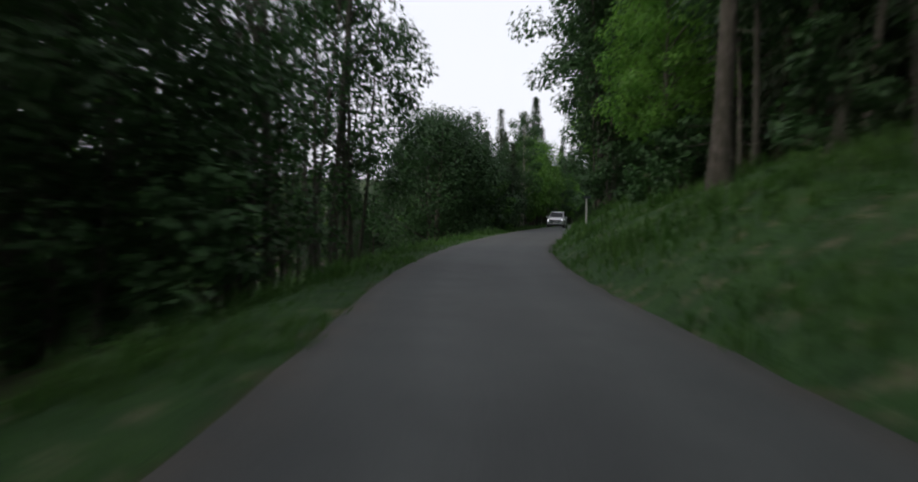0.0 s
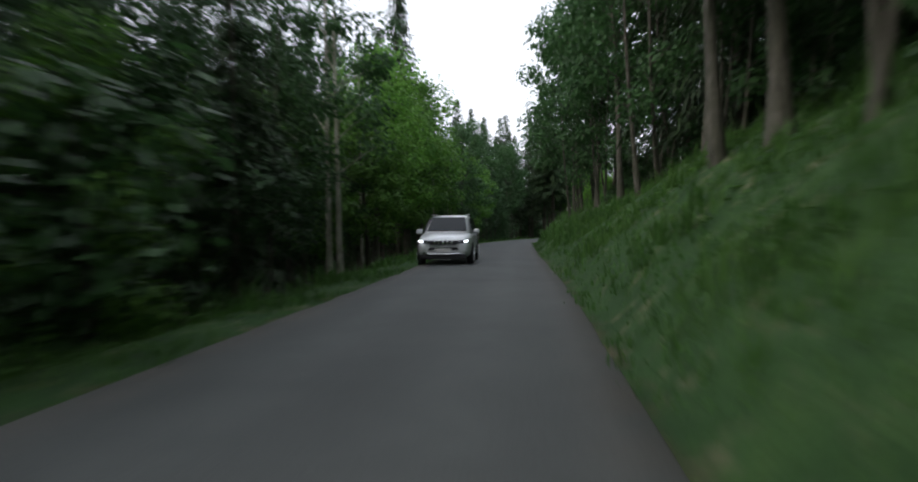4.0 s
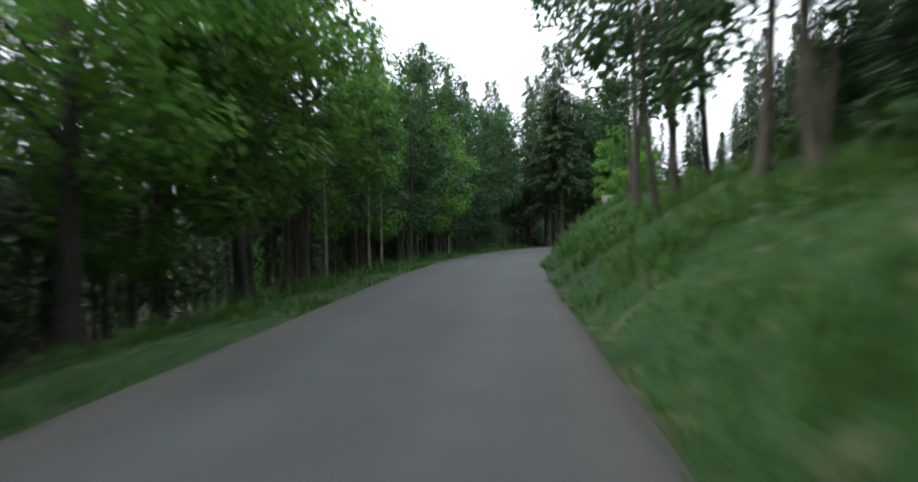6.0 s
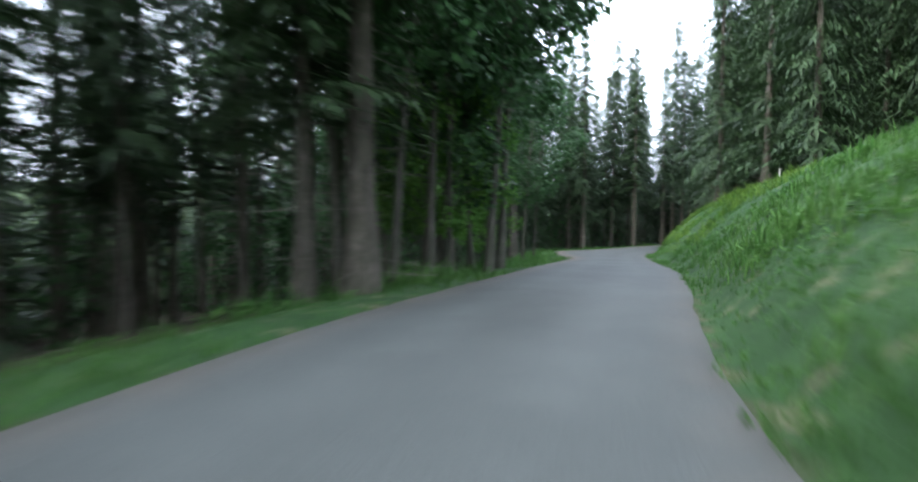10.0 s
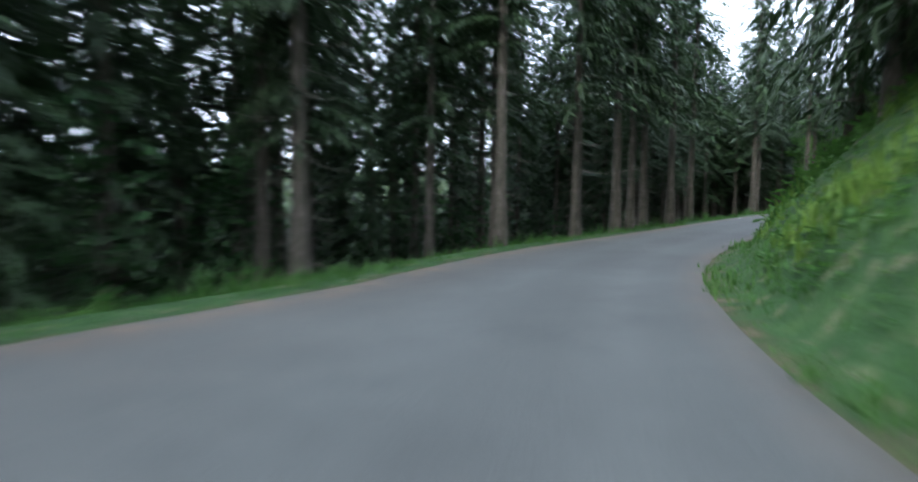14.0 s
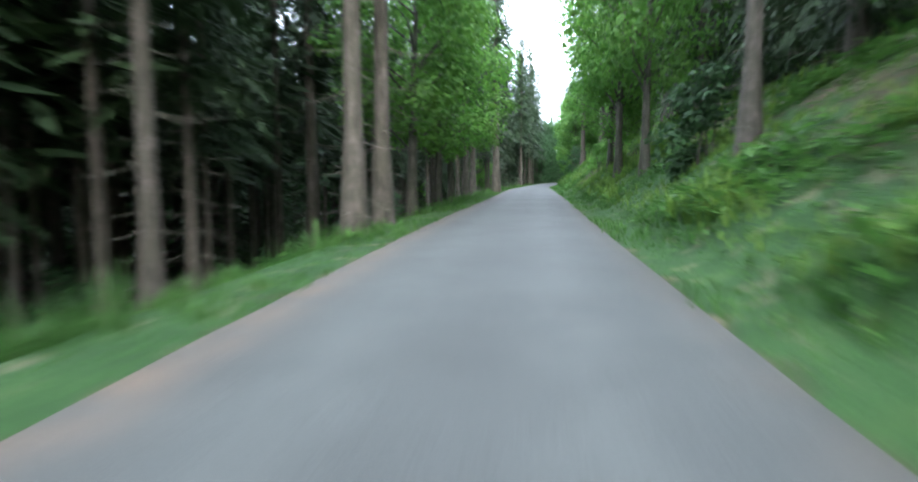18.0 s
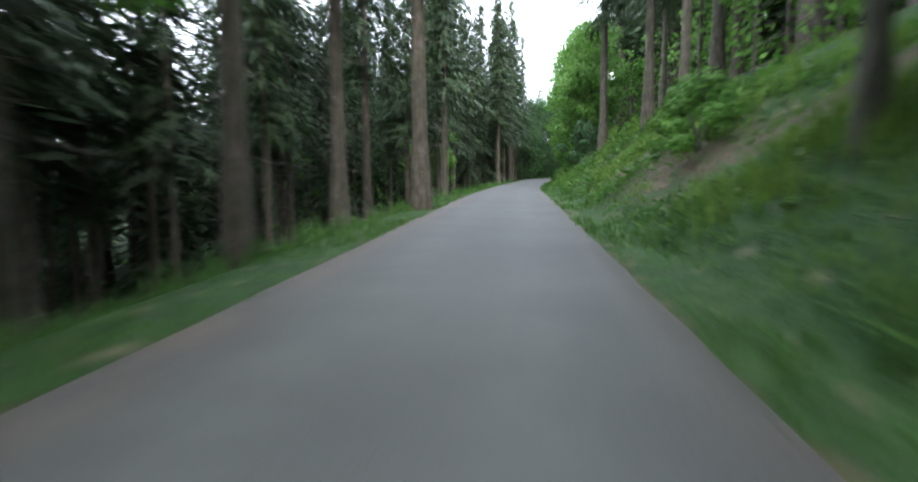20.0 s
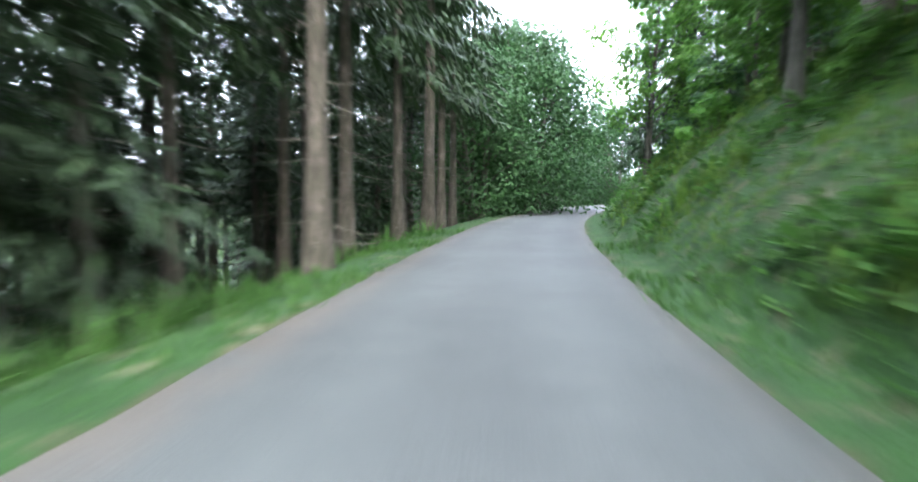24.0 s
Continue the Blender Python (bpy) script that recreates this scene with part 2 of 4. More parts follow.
DROP = [(-70, 0.30), (20, 0.34), (50, 0.3), (100, 0.22), (145, 0.2), (175, 0.3), (200, 0.45), (280, 0.45), (400, 0.4)]


def left_edge(s):
    return ramp(s, LEFT_EDGE)


def terrain(s, u):
    """Height above the road's own height, s along the road and u to its right."""
    s, u = np.broadcast_arrays(np.asarray(s, float), np.asarray(u, float))
    r = np.maximum(u - HALF, 0)
    high, steep = ramp(s, BANK_HIGH), ramp(s, BANK_STEEP)
    soft = np.maximum(r - ramp(s, [(-70, 0.3), (130, 0.35), (150, 0.7), (240, 0.8), (400, 0.9)]), 0)
    bank = high * (1 - np.exp(-soft * steep / high)) + ramp(s, BANK_BACK) * np.clip(soft - 1.2, 0, 9) + 0.10 * np.maximum(r - 9, 0)
    wob = 0.18 * np.sin(s * 0.55 + 1.3 * np.sin(s * 0.17)) * np.clip(soft / 3, 0, 1) + 0.10 * np.sin(s * 1.7 + r) * np.clip(soft / 2, 0, 1)
    l = np.maximum(-u - left_edge(s), 0)
    d = np.maximum(l - 1.3, 0)
    fall = -ramp(s, DROP) * d * np.exp(-d / 60) - 0.04 * l + 0.12 * np.sin(s * 0.4 + l * 0.6) * np.clip(d / 4, 0, 1)
    return np.where(r > 0, bank + wob, np.where(l > 0, fall, 0)) - 0.05 * ((r > 0) | (l > 0)) + 0.045 * np.clip(np.maximum(r, l) / 0.4, 0, 1)


def at(s, u):
    """The world place on the ground, s metres along and u to the right of the road."""
    x, y, z = (np.interp(s, ALONG, LINE[:, i]) for i in range(3))
    sx, sy = np.interp(s, ALONG, SIDE[:, 0]), np.interp(s, ALONG, SIDE[:, 1])
    return x + sx * u, y + sy * u, z + terrain(s, u)


def on_road(x, y):
    """s and u of a world place."""
    d = np.hypot(LINE[:, 0] - x, LINE[:, 1] - y)
    i = int(np.argmin(d))
    v = np.array([x, y]) - LINE[i, :2]
    return ALONG[i] + float(v @ WAY[i]), float(v @ SIDE[i])


def floor_z(x, y):
    s, u = on_road(x, y)
    return float(at(s, u)[2])


# ---- mesh helpers ----


def mesh_of(name, verts, faces, mat, smooth=False):
    me = bpy.data.meshes.new(name)
    me.from_pydata([tuple(v) for v in verts], [], [tuple(f) for f in faces])
    me.materials.append(mat)
    if smooth:
        me.polygons.foreach_set("use_smooth", [True] * len(me.polygons))
    me.update()
    return me


def sheet(name, grid, mat, smooth=True):
    """A mesh from a grid of points (rows, columns, 3)."""
    r, c, _ = grid.shape
    idx = np.arange(r * c).reshape(r, c)
    f = np.stack([idx[:-1, :-1], idx[:-1, 1:], idx[1:, 1:], idx[1:, :-1]], -1).reshape(-1, 4)
    return mesh_of(name, grid.reshape(-1, 3), f, mat, smooth)


def part(name, me, parent, label=""):
    ob = new(name, me)
    ob.parent = parent
    return tagged(ob, label)


# ---- ground and road ----


def build_ground():
    us = [-420, -260, -160, -110, -80, -62, -50, -42, -35, -29, -24, -20, -17, -14.5, -12.5, -11, -9.7, -8.6, -7.6, -6.8, -6.1, -5.5]
    lefts = [-5.0, -3.6, -2.6, -1.9, -1.5, -1.2, -0.9, -0.6, -0.35, -0.15, 0.0, 0.25]  # from the road's left edge
    rights = [-0.25, 0.0, 0.15, 0.35, 0.6, 0.9, 1.25, 1.65, 2.1, 2.6, 3.1, 3.7, 4.3, 5, 5.8, 6.7, 7.7, 8.8, 10, 12, 14.5, 17.5, 21, 26, 32, 38, 44]
    s = ALONG
    le = left_edge(s)
    cols = [np.minimum(-le - 5.0 - (abs(u) - 5.5) - 0.6, 0) for u in us]
    cols += [-le + v for v in lefts] + [np.full_like(s, HALF + v) for v in rights]
    U = np.stack(cols, 1)
    S = np.repeat(s[:, None], U.shape[1], 1)
    X, Y, Z = at(S, U)
    Z = np.where((U > -le[:, None] + 0.02) & (U < HALF - 0.02), Z - 0.05, Z)
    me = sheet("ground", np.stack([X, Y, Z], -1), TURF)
    l, r = -U - le[:, None], U - HALF
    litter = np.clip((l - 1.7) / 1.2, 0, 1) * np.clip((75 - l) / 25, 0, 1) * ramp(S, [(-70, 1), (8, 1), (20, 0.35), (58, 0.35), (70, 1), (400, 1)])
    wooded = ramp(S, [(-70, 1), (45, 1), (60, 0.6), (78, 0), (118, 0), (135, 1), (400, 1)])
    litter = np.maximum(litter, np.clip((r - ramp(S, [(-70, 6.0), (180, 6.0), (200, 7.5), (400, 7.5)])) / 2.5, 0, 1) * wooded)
    soil = 0.75 * np.exp(-((r - ramp(S, [(-70, 2.2), (218, 2.2), (230, 4.5), (254, 4.4), (262, 2.4), (400, 2.2)])) / 1.3) ** 2) * ramp(S, [(-70, 0), (2, 0.5), (14, 0.0), (140, 0.0), (190, 0.1), (203, 0.75), (232, 0.85), (262, 1.0), (280, 0.4), (300, 0.45), (400, 0.2)])
    soil = np.maximum(soil, 0.55 * np.exp(-(np.minimum(np.abs(l), np.abs(r)) / ramp(S, [(-70, 0.22), (138, 0.22), (148, 0.42), (190, 0.42), (200, 0.25), (400, 0.25)])) ** 2))
    drive = 0.52 * np.exp(-((S - 100.5 - 0.6 * np.maximum(r, 0)) / 2.2) ** 4) * np.clip(r / 0.6, 0, 1) * np.clip((6 - r) / 2, 0, 1)
    ruts = np.exp(-((np.abs(S - 17.5 - 1.6 * np.maximum(r, 0)) - 0.85) / 0.32) ** 4) * (r > 0.1) * np.clip((8 - r) / 2, 0, 1)
    soil = np.maximum(soil, 0.4 * ruts)
    dry = np.clip((r - 4.0) / 1.8, 0, 1) * ramp(S, [(-70, 0), (103, 0), (112, 0.9), (134, 0.9), (140, 0), (400, 0)])
    dry = np.maximum(dry, 0.5 * np.clip((r - 3.5) / 2, 0, 1) * ramp(S, [(-70, 0), (26, 0.6), (50, 0.9), (66, 0.2), (80, 0), (400, 0)]))
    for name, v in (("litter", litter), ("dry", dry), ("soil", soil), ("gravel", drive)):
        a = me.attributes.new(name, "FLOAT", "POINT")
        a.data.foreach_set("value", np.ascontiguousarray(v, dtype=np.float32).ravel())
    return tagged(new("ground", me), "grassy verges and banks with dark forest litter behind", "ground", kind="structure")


def build_road():
    s = ALONG
    le = left_edge(s)
    wob = np.array([0.05 * noise.noise((q * 0.9, 0, 0)) + 0.03 * noise.noise((q * 3.1, 5, 0)) for q in s])
    wob2 = np.array([0.05 * noise.noise((q * 0.9, 9, 0)) + 0.03 * noise.noise((q * 3.1, 15, 0)) for q in s])
    cols = [-le - 0.12 + wob, -le - 0.06 + wob] + [-le + d for d in (0.2, 0.5, 0.8)] + [np.full_like(s, HALF * k) for k in (-0.45, -0.3, -0.15, 0, 0.15, 0.3, 0.45, 0.6, 0.75, 0.88)] + [HALF + 0.06 + wob2, HALF + 0.12 + wob2]
    U = np.stack(cols, 1)
    X, Y, _ = at(np.repeat(s[:, None], U.shape[1], 1), U)
    crown = 0.03 - 0.012 * np.abs(U) / HALF
    Z = LINE[:, 2:3] + crown
    Z[:, 0] -= 0.06
    Z[:, -1] -= 0.06
    me = sheet("road", np.stack([X, Y, Z], -1), ASPHALT)
    near = np.minimum(U + le[:, None], HALF - U)
    left = U + le[:, None] < HALF - U
    much = np.where(left, ramp(s, [(-70, 0.3), (120, 0.35), (140, 0.8), (200, 0.9), (240, 0.6), (400, 0.4)])[:, None], ramp(s, [(-70, 0.25), (160, 0.3), (180, 0.5), (195, 0.3), (400, 0.25)])[:, None])
    dust = much * np.exp(-(np.maximum(near, 0) / np.where(left, ramp(s, [(-70, 0.25), (140, 0.3), (150, 0.6), (185, 0.6), (200, 0.35), (400, 0.3)])[:, None], 0.25)) ** 2)
    worn = np.exp(-((np.abs(U) - 0.8) / 0.35) ** 2)
    for name, v in (("dust", dust), ("worn", worn)):
        a = me.attributes.new(name, "FLOAT", "POINT")
        a.data.foreach_set("value", np.ascontiguousarray(v, dtype=np.float32).ravel())
    return tagged(new("road", me), "narrow grey asphalt forest road without markings", "road", kind="structure")


build_ground()
build_road()


def far_height(x, y):
    s, u = on_road(x, y)
    d = math.hypot(x - np.interp(s, ALONG, LINE[:, 0]), y - np.interp(s, ALONG, LINE[:, 1]))
    if u < 0:
        return -24 + 0.16 * min(max(0, d - 130), 260) + 6 * noise.noise((x / 90, y / 90, 0)) - 6
    z = float(at(s, min(d, 43))[2]) - 1.2  # carries on behind the bank
    return z + 0.04 * min(max(0, d - 43), 300) + 5 * noise.noise((x / 90, y / 90, 0)) * min(1, max(0, d - 50) / 80)


def build_far_land():
    """Valley floor, the wooded side across it and the ground behind the banks, reaching the horizon."""
    g = np.array([-2600, -1600, -1000, -700, -520, -420, *range(-340, 341, 20), 420, 520, 700, 1000, 1600, 2600], float)
    X, Y = np.meshgrid(g + 90, g + 70)
    Z = np.zeros_like(X)
    for i in np.ndindex(X.shape):
        Z[i] = far_height(X[i], Y[i])
    me = sheet("backdrop", np.stack([X, Y, Z], -1), FAR_WOODS)
    return tagged(new("backdrop", me), "far wooded valley side", "backdrop", kind="structure")


FAR_WOODS, nt_, b_ = material("far_woods", 0.95)
_, r_ = noise_ramp(nt_, 0.12, [(0.3, (0.022, 0.042, 0.012)), (0.7, (0.06, 0.095, 0.026))], 10)
nt_.links.new(r_.outputs[0], b_.inputs["Base Color"])
build_far_land()

# ---- trees ----


def tube(V, F, pts, radii, sides=7):
    """Add a tapered tube along pts to the lists V, F."""
    pts = [Vector(p) for p in pts]
    first = len(V)
    for i, (p, r) in enumerate(zip(pts, radii)):
        d = (pts[min(i + 1, len(pts) - 1)] - pts[max(i - 1, 0)]).normalized()
        x = d.orthogonal().normalized() if abs(d.z) < 0.9 else Vector((1, 0, 0)).cross(d).normalized()
        y = d.cross(x)
        for k in range(sides):
            a = 2 * math.pi * k / sides
            V.append(p + (x * math.cos(a) + y * math.sin(a)) * r)
    for i in range(len(pts) - 1):
        for k in range(sides):
            a, b = first + i * sides + k, first + i * sides + (k + 1) % sides
            F.append((a, b, b + sides, a + sides))
    F.append(tuple(first + (len(pts) - 1) * sides + k for k in range(sides)))


def card(V, F, p, x, y):
    """Add a four-cornered leaf or spray, pointed at both ends."""
    i = len(V)
    V.extend((p - x, p - y * 0.55, p + x, p + y * 0.55))
    F.append((i, i + 1, i + 2, i + 3))


def trunk_line(rng, h, lean, wander, n=9):
    pts, p, d = [], Vector((0, 0, -0.4)), Vector((lean * rng.uniform(-1, 1), lean * rng.uniform(-1, 1), 1))
    for i in range(n):
        pts.append(p.copy())
        d += Vector((rng.uniform(-1, 1), rng.uniform(-1, 1), 0)) * wander
        p = p + d.normalized() * ((h + 0.4) / (n - 1))
    return pts


def along_line(pts, u):
    f = u * (len(pts) - 1)
    i = min(int(f), len(pts) - 2)
    return pts[i].lerp(pts[i + 1], f - i)


def flared(r, h, n, top=0.12):
    out = []
    for i in range(n):
        u = i / (n - 1)
        out.append(r * ((1 - u) * (1 - top) + top) * (1 + 0.55 * math.exp(-u * h / 0.5)))
    return out


def tree_of(name, trunks, limbs, twigs, crown, bark, leaf, label):
    ob = tagged(new(name), label, "bush" if name == "bush" else "tree", "trees along the road")
    for v, f in trunks:
        part("trunk" if name != "bush" else "stem", mesh_of("trunk", v, f, bark, True), ob)
    thin = ([], [])
    for k, (v, f) in enumerate(limbs):
        if k % 3 == 0 and k < 24:  # the main limbs
            part("limb", mesh_of("limb", v, f, bark, True), ob)
        else:
            n = len(thin[0])
            thin[0].extend(v)
            thin[1].extend(tuple(i + n for i in q) for q in f)
    if thin[0]:
        tagged(part("branchwork", mesh_of("branchwork", *thin, bark, True), ob, "thin leafy branches"), kind="stuff")
    if twigs[0]:
        tagged(part("brushwood", mesh_of("brushwood", *twigs, TWIGS), ob, "thin dead lower twigs"), kind="stuff")
    tagged(part("crown", mesh_of("crown", *crown, leaf), ob), kind="stuff")
    return ob


def spruce(seed, h, base, width, r, label, dense=1.0, size=0.92, name="spruce"):
    rng = random.Random(seed)
    V, F, TV, TF, CV, CF = [], [], [], [], [], []
    pts = trunk_line(rng, h, 0.015, 0.006, 10)
    tube(V, F, pts, flared(r, h, 10, 0.06), 9)
    z = 1.2
    while z < base + 1.5:  # dead lower branches
        for _ in range(3):
            a, p = rng.uniform(0, 6.28), along_line(pts, z / h)
            d = Vector((math.cos(a), math.sin(a), rng.uniform(-0.2, 0.1)))
            n = rng.uniform(0.5, 1.9)
            bow = [p + d * n * q + Vector((0, 0, n * (0.30 * q * q - 0.42 * q))) for q in (0, 0.3, 0.65, 1.0)]  # sagging, with the tip turned up
            tube(TV, TF, bow, [0.014, 0.010, 0.007, 0.003], 3)
            for q in (0.5, 0.75):
                side = Vector((-d.y, d.x, rng.uniform(-0.5, 0.1))) * rng.choice((-1, 1)) + d * 0.6
                s = p + d * n * q + Vector((0, 0, n * (0.30 * q * q - 0.42 * q)))
                tube(TV, TF, [s, s + side * n * rng.uniform(0.12, 0.25)], [0.006, 0.003], 3)
        z += rng.uniform(0.35, 0.9)
    z = base
    while z < h - 0.3:
        t = (z - base) / (h - base)
        reach = width * (1 - t) ** 0.75 * rng.uniform(0.75, 1.1) + 0.25
        for k in range(5):
            a = rng.uniform(0, 6.28)
            out = Vector((math.cos(a), math.sin(a), 0))
            n = max(2, int(reach / (0.33 * size) * dense))
            p0 = along_line(pts, z / h)
            for j in range(n):
                q = (j + 0.6) / n
                droop = -0.42 * reach * q * q + 0.12 * reach * q
                p = p0 + out * reach * q + Vector((0, 0, droop))
                side = Vector((-out.y, out.x, 0))
                w = 0.42 * size * rng.uniform(0.7, 1.3)
                for sg in (-1, 1):
                    d = (out * 0.6 + side * sg * rng.uniform(0.6, 1.2) + Vector((0, 0, -rng.uniform(0.2, 0.8)))).normalized()
                    card(CV, CF, p + d * w * 0.6, d * w, d.cross(Vector((rng.uniform(-0.4, 0.4), rng.uniform(-0.4, 0.4), 1))).normalized() * w * 0.27)
                d = (out * 0.5 + Vector((rng.uniform(-0.3, 0.3), rng.uniform(-0.3, 0.3), -1))).normalized()
                card(CV, CF, p + d * w * 0.7, d * w, side * w * 0.26)
        z += 0.5 * size * (1 - 0.4 * t)
    return tree_of(name, [(V, F)], [], (TV, TF), (CV, CF), BARK_SPRUCE, NEEDLES, label)


def broadleaf(name, seed, h, low, radius, r, leaf, bark, label, lobes=20, per=230, size=0.2, lean=0.04, stems=1):
    """A broad-leaved tree: trunk, limbs to every lobe of the crown, and loose leaves round each lobe."""
    rng = random.Random(seed)
    CV, CF, lines, trunks, limbs = [], [], [], [], []
    for k in range(stems):
        pts = trunk_line(rng, h * rng.uniform(0.8, 0.95), lean * (1 + 2 * (stems > 1)), 0.035, 9)
        off = Vector((rng.uniform(-0.5, 0.5), rng.uniform(-0.5, 0.5), 0)) * (stems > 1)
        pts = [p + off for p in pts]
        V, F = [], []
        trunks.append((V, F))
        tube(V, F, pts, flared(r * (1 if k == 0 else rng.uniform(0.6, 0.9)), h, 9, 0.12), 8)
        lines.append(pts)
    for i in range(lobes):
        z = low + (h - low) * ((i + 0.5) / lobes) ** 0.9
        t = (z - low) / (h - low)
        reach = radius * math.sin(math.pi * min(1, 0.16 + 0.80 * t)) ** 0.7 * rng.uniform(0.35, 1.0)
        a = i * 2.4 + rng.uniform(-0.5, 0.5)
        pts = rng.choice(lines)
        c = along_line(pts, min(0.98, z / h)) + Vector((math.cos(a) * reach, math.sin(a) * reach, 0))
        s = along_line(pts, max(0.1, min(0.95, (z - 0.6 * reach - 0.3) / h)))
        mid = s.lerp(c, 0.5) + Vector((rng.uniform(-0.2, 0.2), rng.uniform(-0.2, 0.2), 0.15))
        V, F = [], []
        limbs.append((V, F))
        tube(V, F, [s, mid, c], [r * 0.30 * (1 - 0.6 * t), r * 0.18, 0.008], 5)
        lr = radius * rng.uniform(0.30, 0.46)
        for _ in range(int(per * rng.uniform(0.8, 1.2))):
            d = Vector((rng.gauss(0, 1), rng.gauss(0, 1), rng.gauss(0, 0.8))).normalized()
            p = c + Vector((d.x, d.y, d.z * 0.75)) * lr * rng.uniform(0.35, 1.08) ** 0.6
            nrm = (d + Vector((0, 0, 0.8)) + Vector((rng.uniform(-1, 1), rng.uniform(-1, 1), rng.uniform(-1, 1))) * 0.7).normalized()
            x = nrm.orthogonal().normalized()
            x = (x * math.cos(rng.uniform(0, 6.28)) + nrm.cross(x) * math.sin(rng.uniform(0, 6.28))).normalized()
            w = size * rng.uniform(0.6, 1.25)
            card(CV, CF, p, x * w, nrm.cross(x).normalized() * w)
    return tree_of(name, trunks, limbs, ([], []), (CV, CF), bark, leaf, label)


SPRUCES = [spruce(11, 27, 8.5, 3.0, 0.26, "tall spruce with bare grey-brown trunk and dead lower twigs"),
           spruce(12, 24, 6.5, 2.6, 0.20, "slender tall spruce with bare grey-brown trunk"),
           spruce(13, 29, 10.5, 3.2, 0.33, "tall thick-trunked spruce with dead lower twigs")]
# spruces branched to the ground, kept under a name of their own
FULL = [spruce(21, 18, 1.2, 3.3, 0.22, "dark green spruce branched down to the ground", 0.75, 0.88, "fir"),
        spruce(22, 23, 2.0, 3.8, 0.26, "dark green spruce branched down to the ground", 0.7, 0.92, "fir")]
MAPLES = [broadleaf("maple", 31, 11, 3.0, 2.6, 0.16, LEAVES, BARK_GREY, "bright green maple at the forest edge", 24, 340, 0.118),
          broadleaf("maple", 32, 14, 4.0, 3.1, 0.20, LEAVES, BARK_GREY, "bright green maple at the forest edge", 28, 340, 0.125),
          broadleaf("maple", 33, 7, 0.9, 2.0, 0.10, LEAVES, BARK_GREY, "young light green maple", 15, 230, 0.12),
          broadleaf("ash_tree", 34, 10, 3.4, 2.0, 0.09, LEAVES, BARK_GREY, "slim young light green ash", 16, 180, 0.12, 0.06, 3)]
ALDERS = [broadleaf("alder", 41, 15, 3.4, 2.8, 0.09, LEAVES_DARK, BARK_GREY, "slim dark alder with several stems", 24, 235, 0.125, 0.05, 3),
          broadleaf("ash_tree", 42, 17, 6.0, 3.2, 0.12, LEAVES_DARK, BARK_GREY, "tall ash with a high dark crown", 24, 235, 0.14, 0.04, 1)]
BIG = [broadleaf("sycamore", 51, 12, 0.9, 5.0, 0.28, LEAVES_DARK, BARK_GREY, "broad dark sycamore with a rounded crown", 44, 560, 0.122, 0.05, 2)]
GROVE = [broadleaf("alder", 81, 15, 1.6, 2.3, 0.10, LEAVES_DARK, BARK_GREY, "slim alder with sparse leaves along bare stems", 30, 60, 0.10, 0.04, 4),
         broadleaf("alder", 82, 16, 2.2, 2.0, 0.12, LEAVES_DARK, BARK_GREY, "slim alder with sparse leaves along bare stems", 28, 60, 0.10, 0.03, 3)]
BIRCH = [broadleaf("birch", 61, 15, 5.5, 2.2, 0.11, LEAVES_DARK, BARK_BIRCH, "pale-barked slender forest birch", 16, 150, 0.12, 0.03, 1)]
SHRUBS = [broadleaf("bush", 71, 3.2, 0.2, 1.6, 0.05, LEAVES_DARK, BARK_GREY, "leafy hazel bush in the undergrowth", 12, 130, 0.12, 0.1, 4),
          broadleaf("bush", 72, 2.2, 0.1, 1.3, 0.04, LEAVES, BARK_GREY, "leafy green bush in the undergrowth", 10, 130, 0.11, 0.1, 4)]
TEMPLATES = [*SPRUCES, *FULL, *MAPLES, *ALDERS, *BIG, *GROVE, *BIRCH, *SHRUBS]
USED = set()
PLACED = []
place_rng = random.Random(5)


def plant(kind, x, y, scale=1.0, turn=None, tall=1.0):
    m = Matrix.Translation((x, y, floor_z(x, y) - 0.05)) @ pose(0, 0, 0, 0, 0, place_rng.uniform(0, 360) if turn is None else turn) @ Matrix.Diagonal((scale, scale, scale * tall, 1))
    PLACED.append((x, y))
    if kind not in USED:  # the first of a kind is the template itself
        USED.add(kind)
        kind.matrix_basis = m
        return kind
    keep = kind.matrix_basis.copy()
    kind.matrix_basis = Matrix.Identity(4)
    ob = copy_thing(kind, m)
    kind.matrix_basis = keep
    return ob


# trees that stand out, by their place
def stand(kind, *spots):
    """Plant a kind at its places x, y and size, clear of the asphalt."""
    for x, y, sc in spots:
        s, u = on_road(x, y)
        if -float(left_edge(s)) - 0.65 < u < 0:
            x, y = (float(v) for v in at(s, -float(left_edge(s)) - 0.65)[:2])
        plant(kind, x, y, sc, tall=0.62 if kind in SPRUCES and 121 < y < 140 else 1.0)


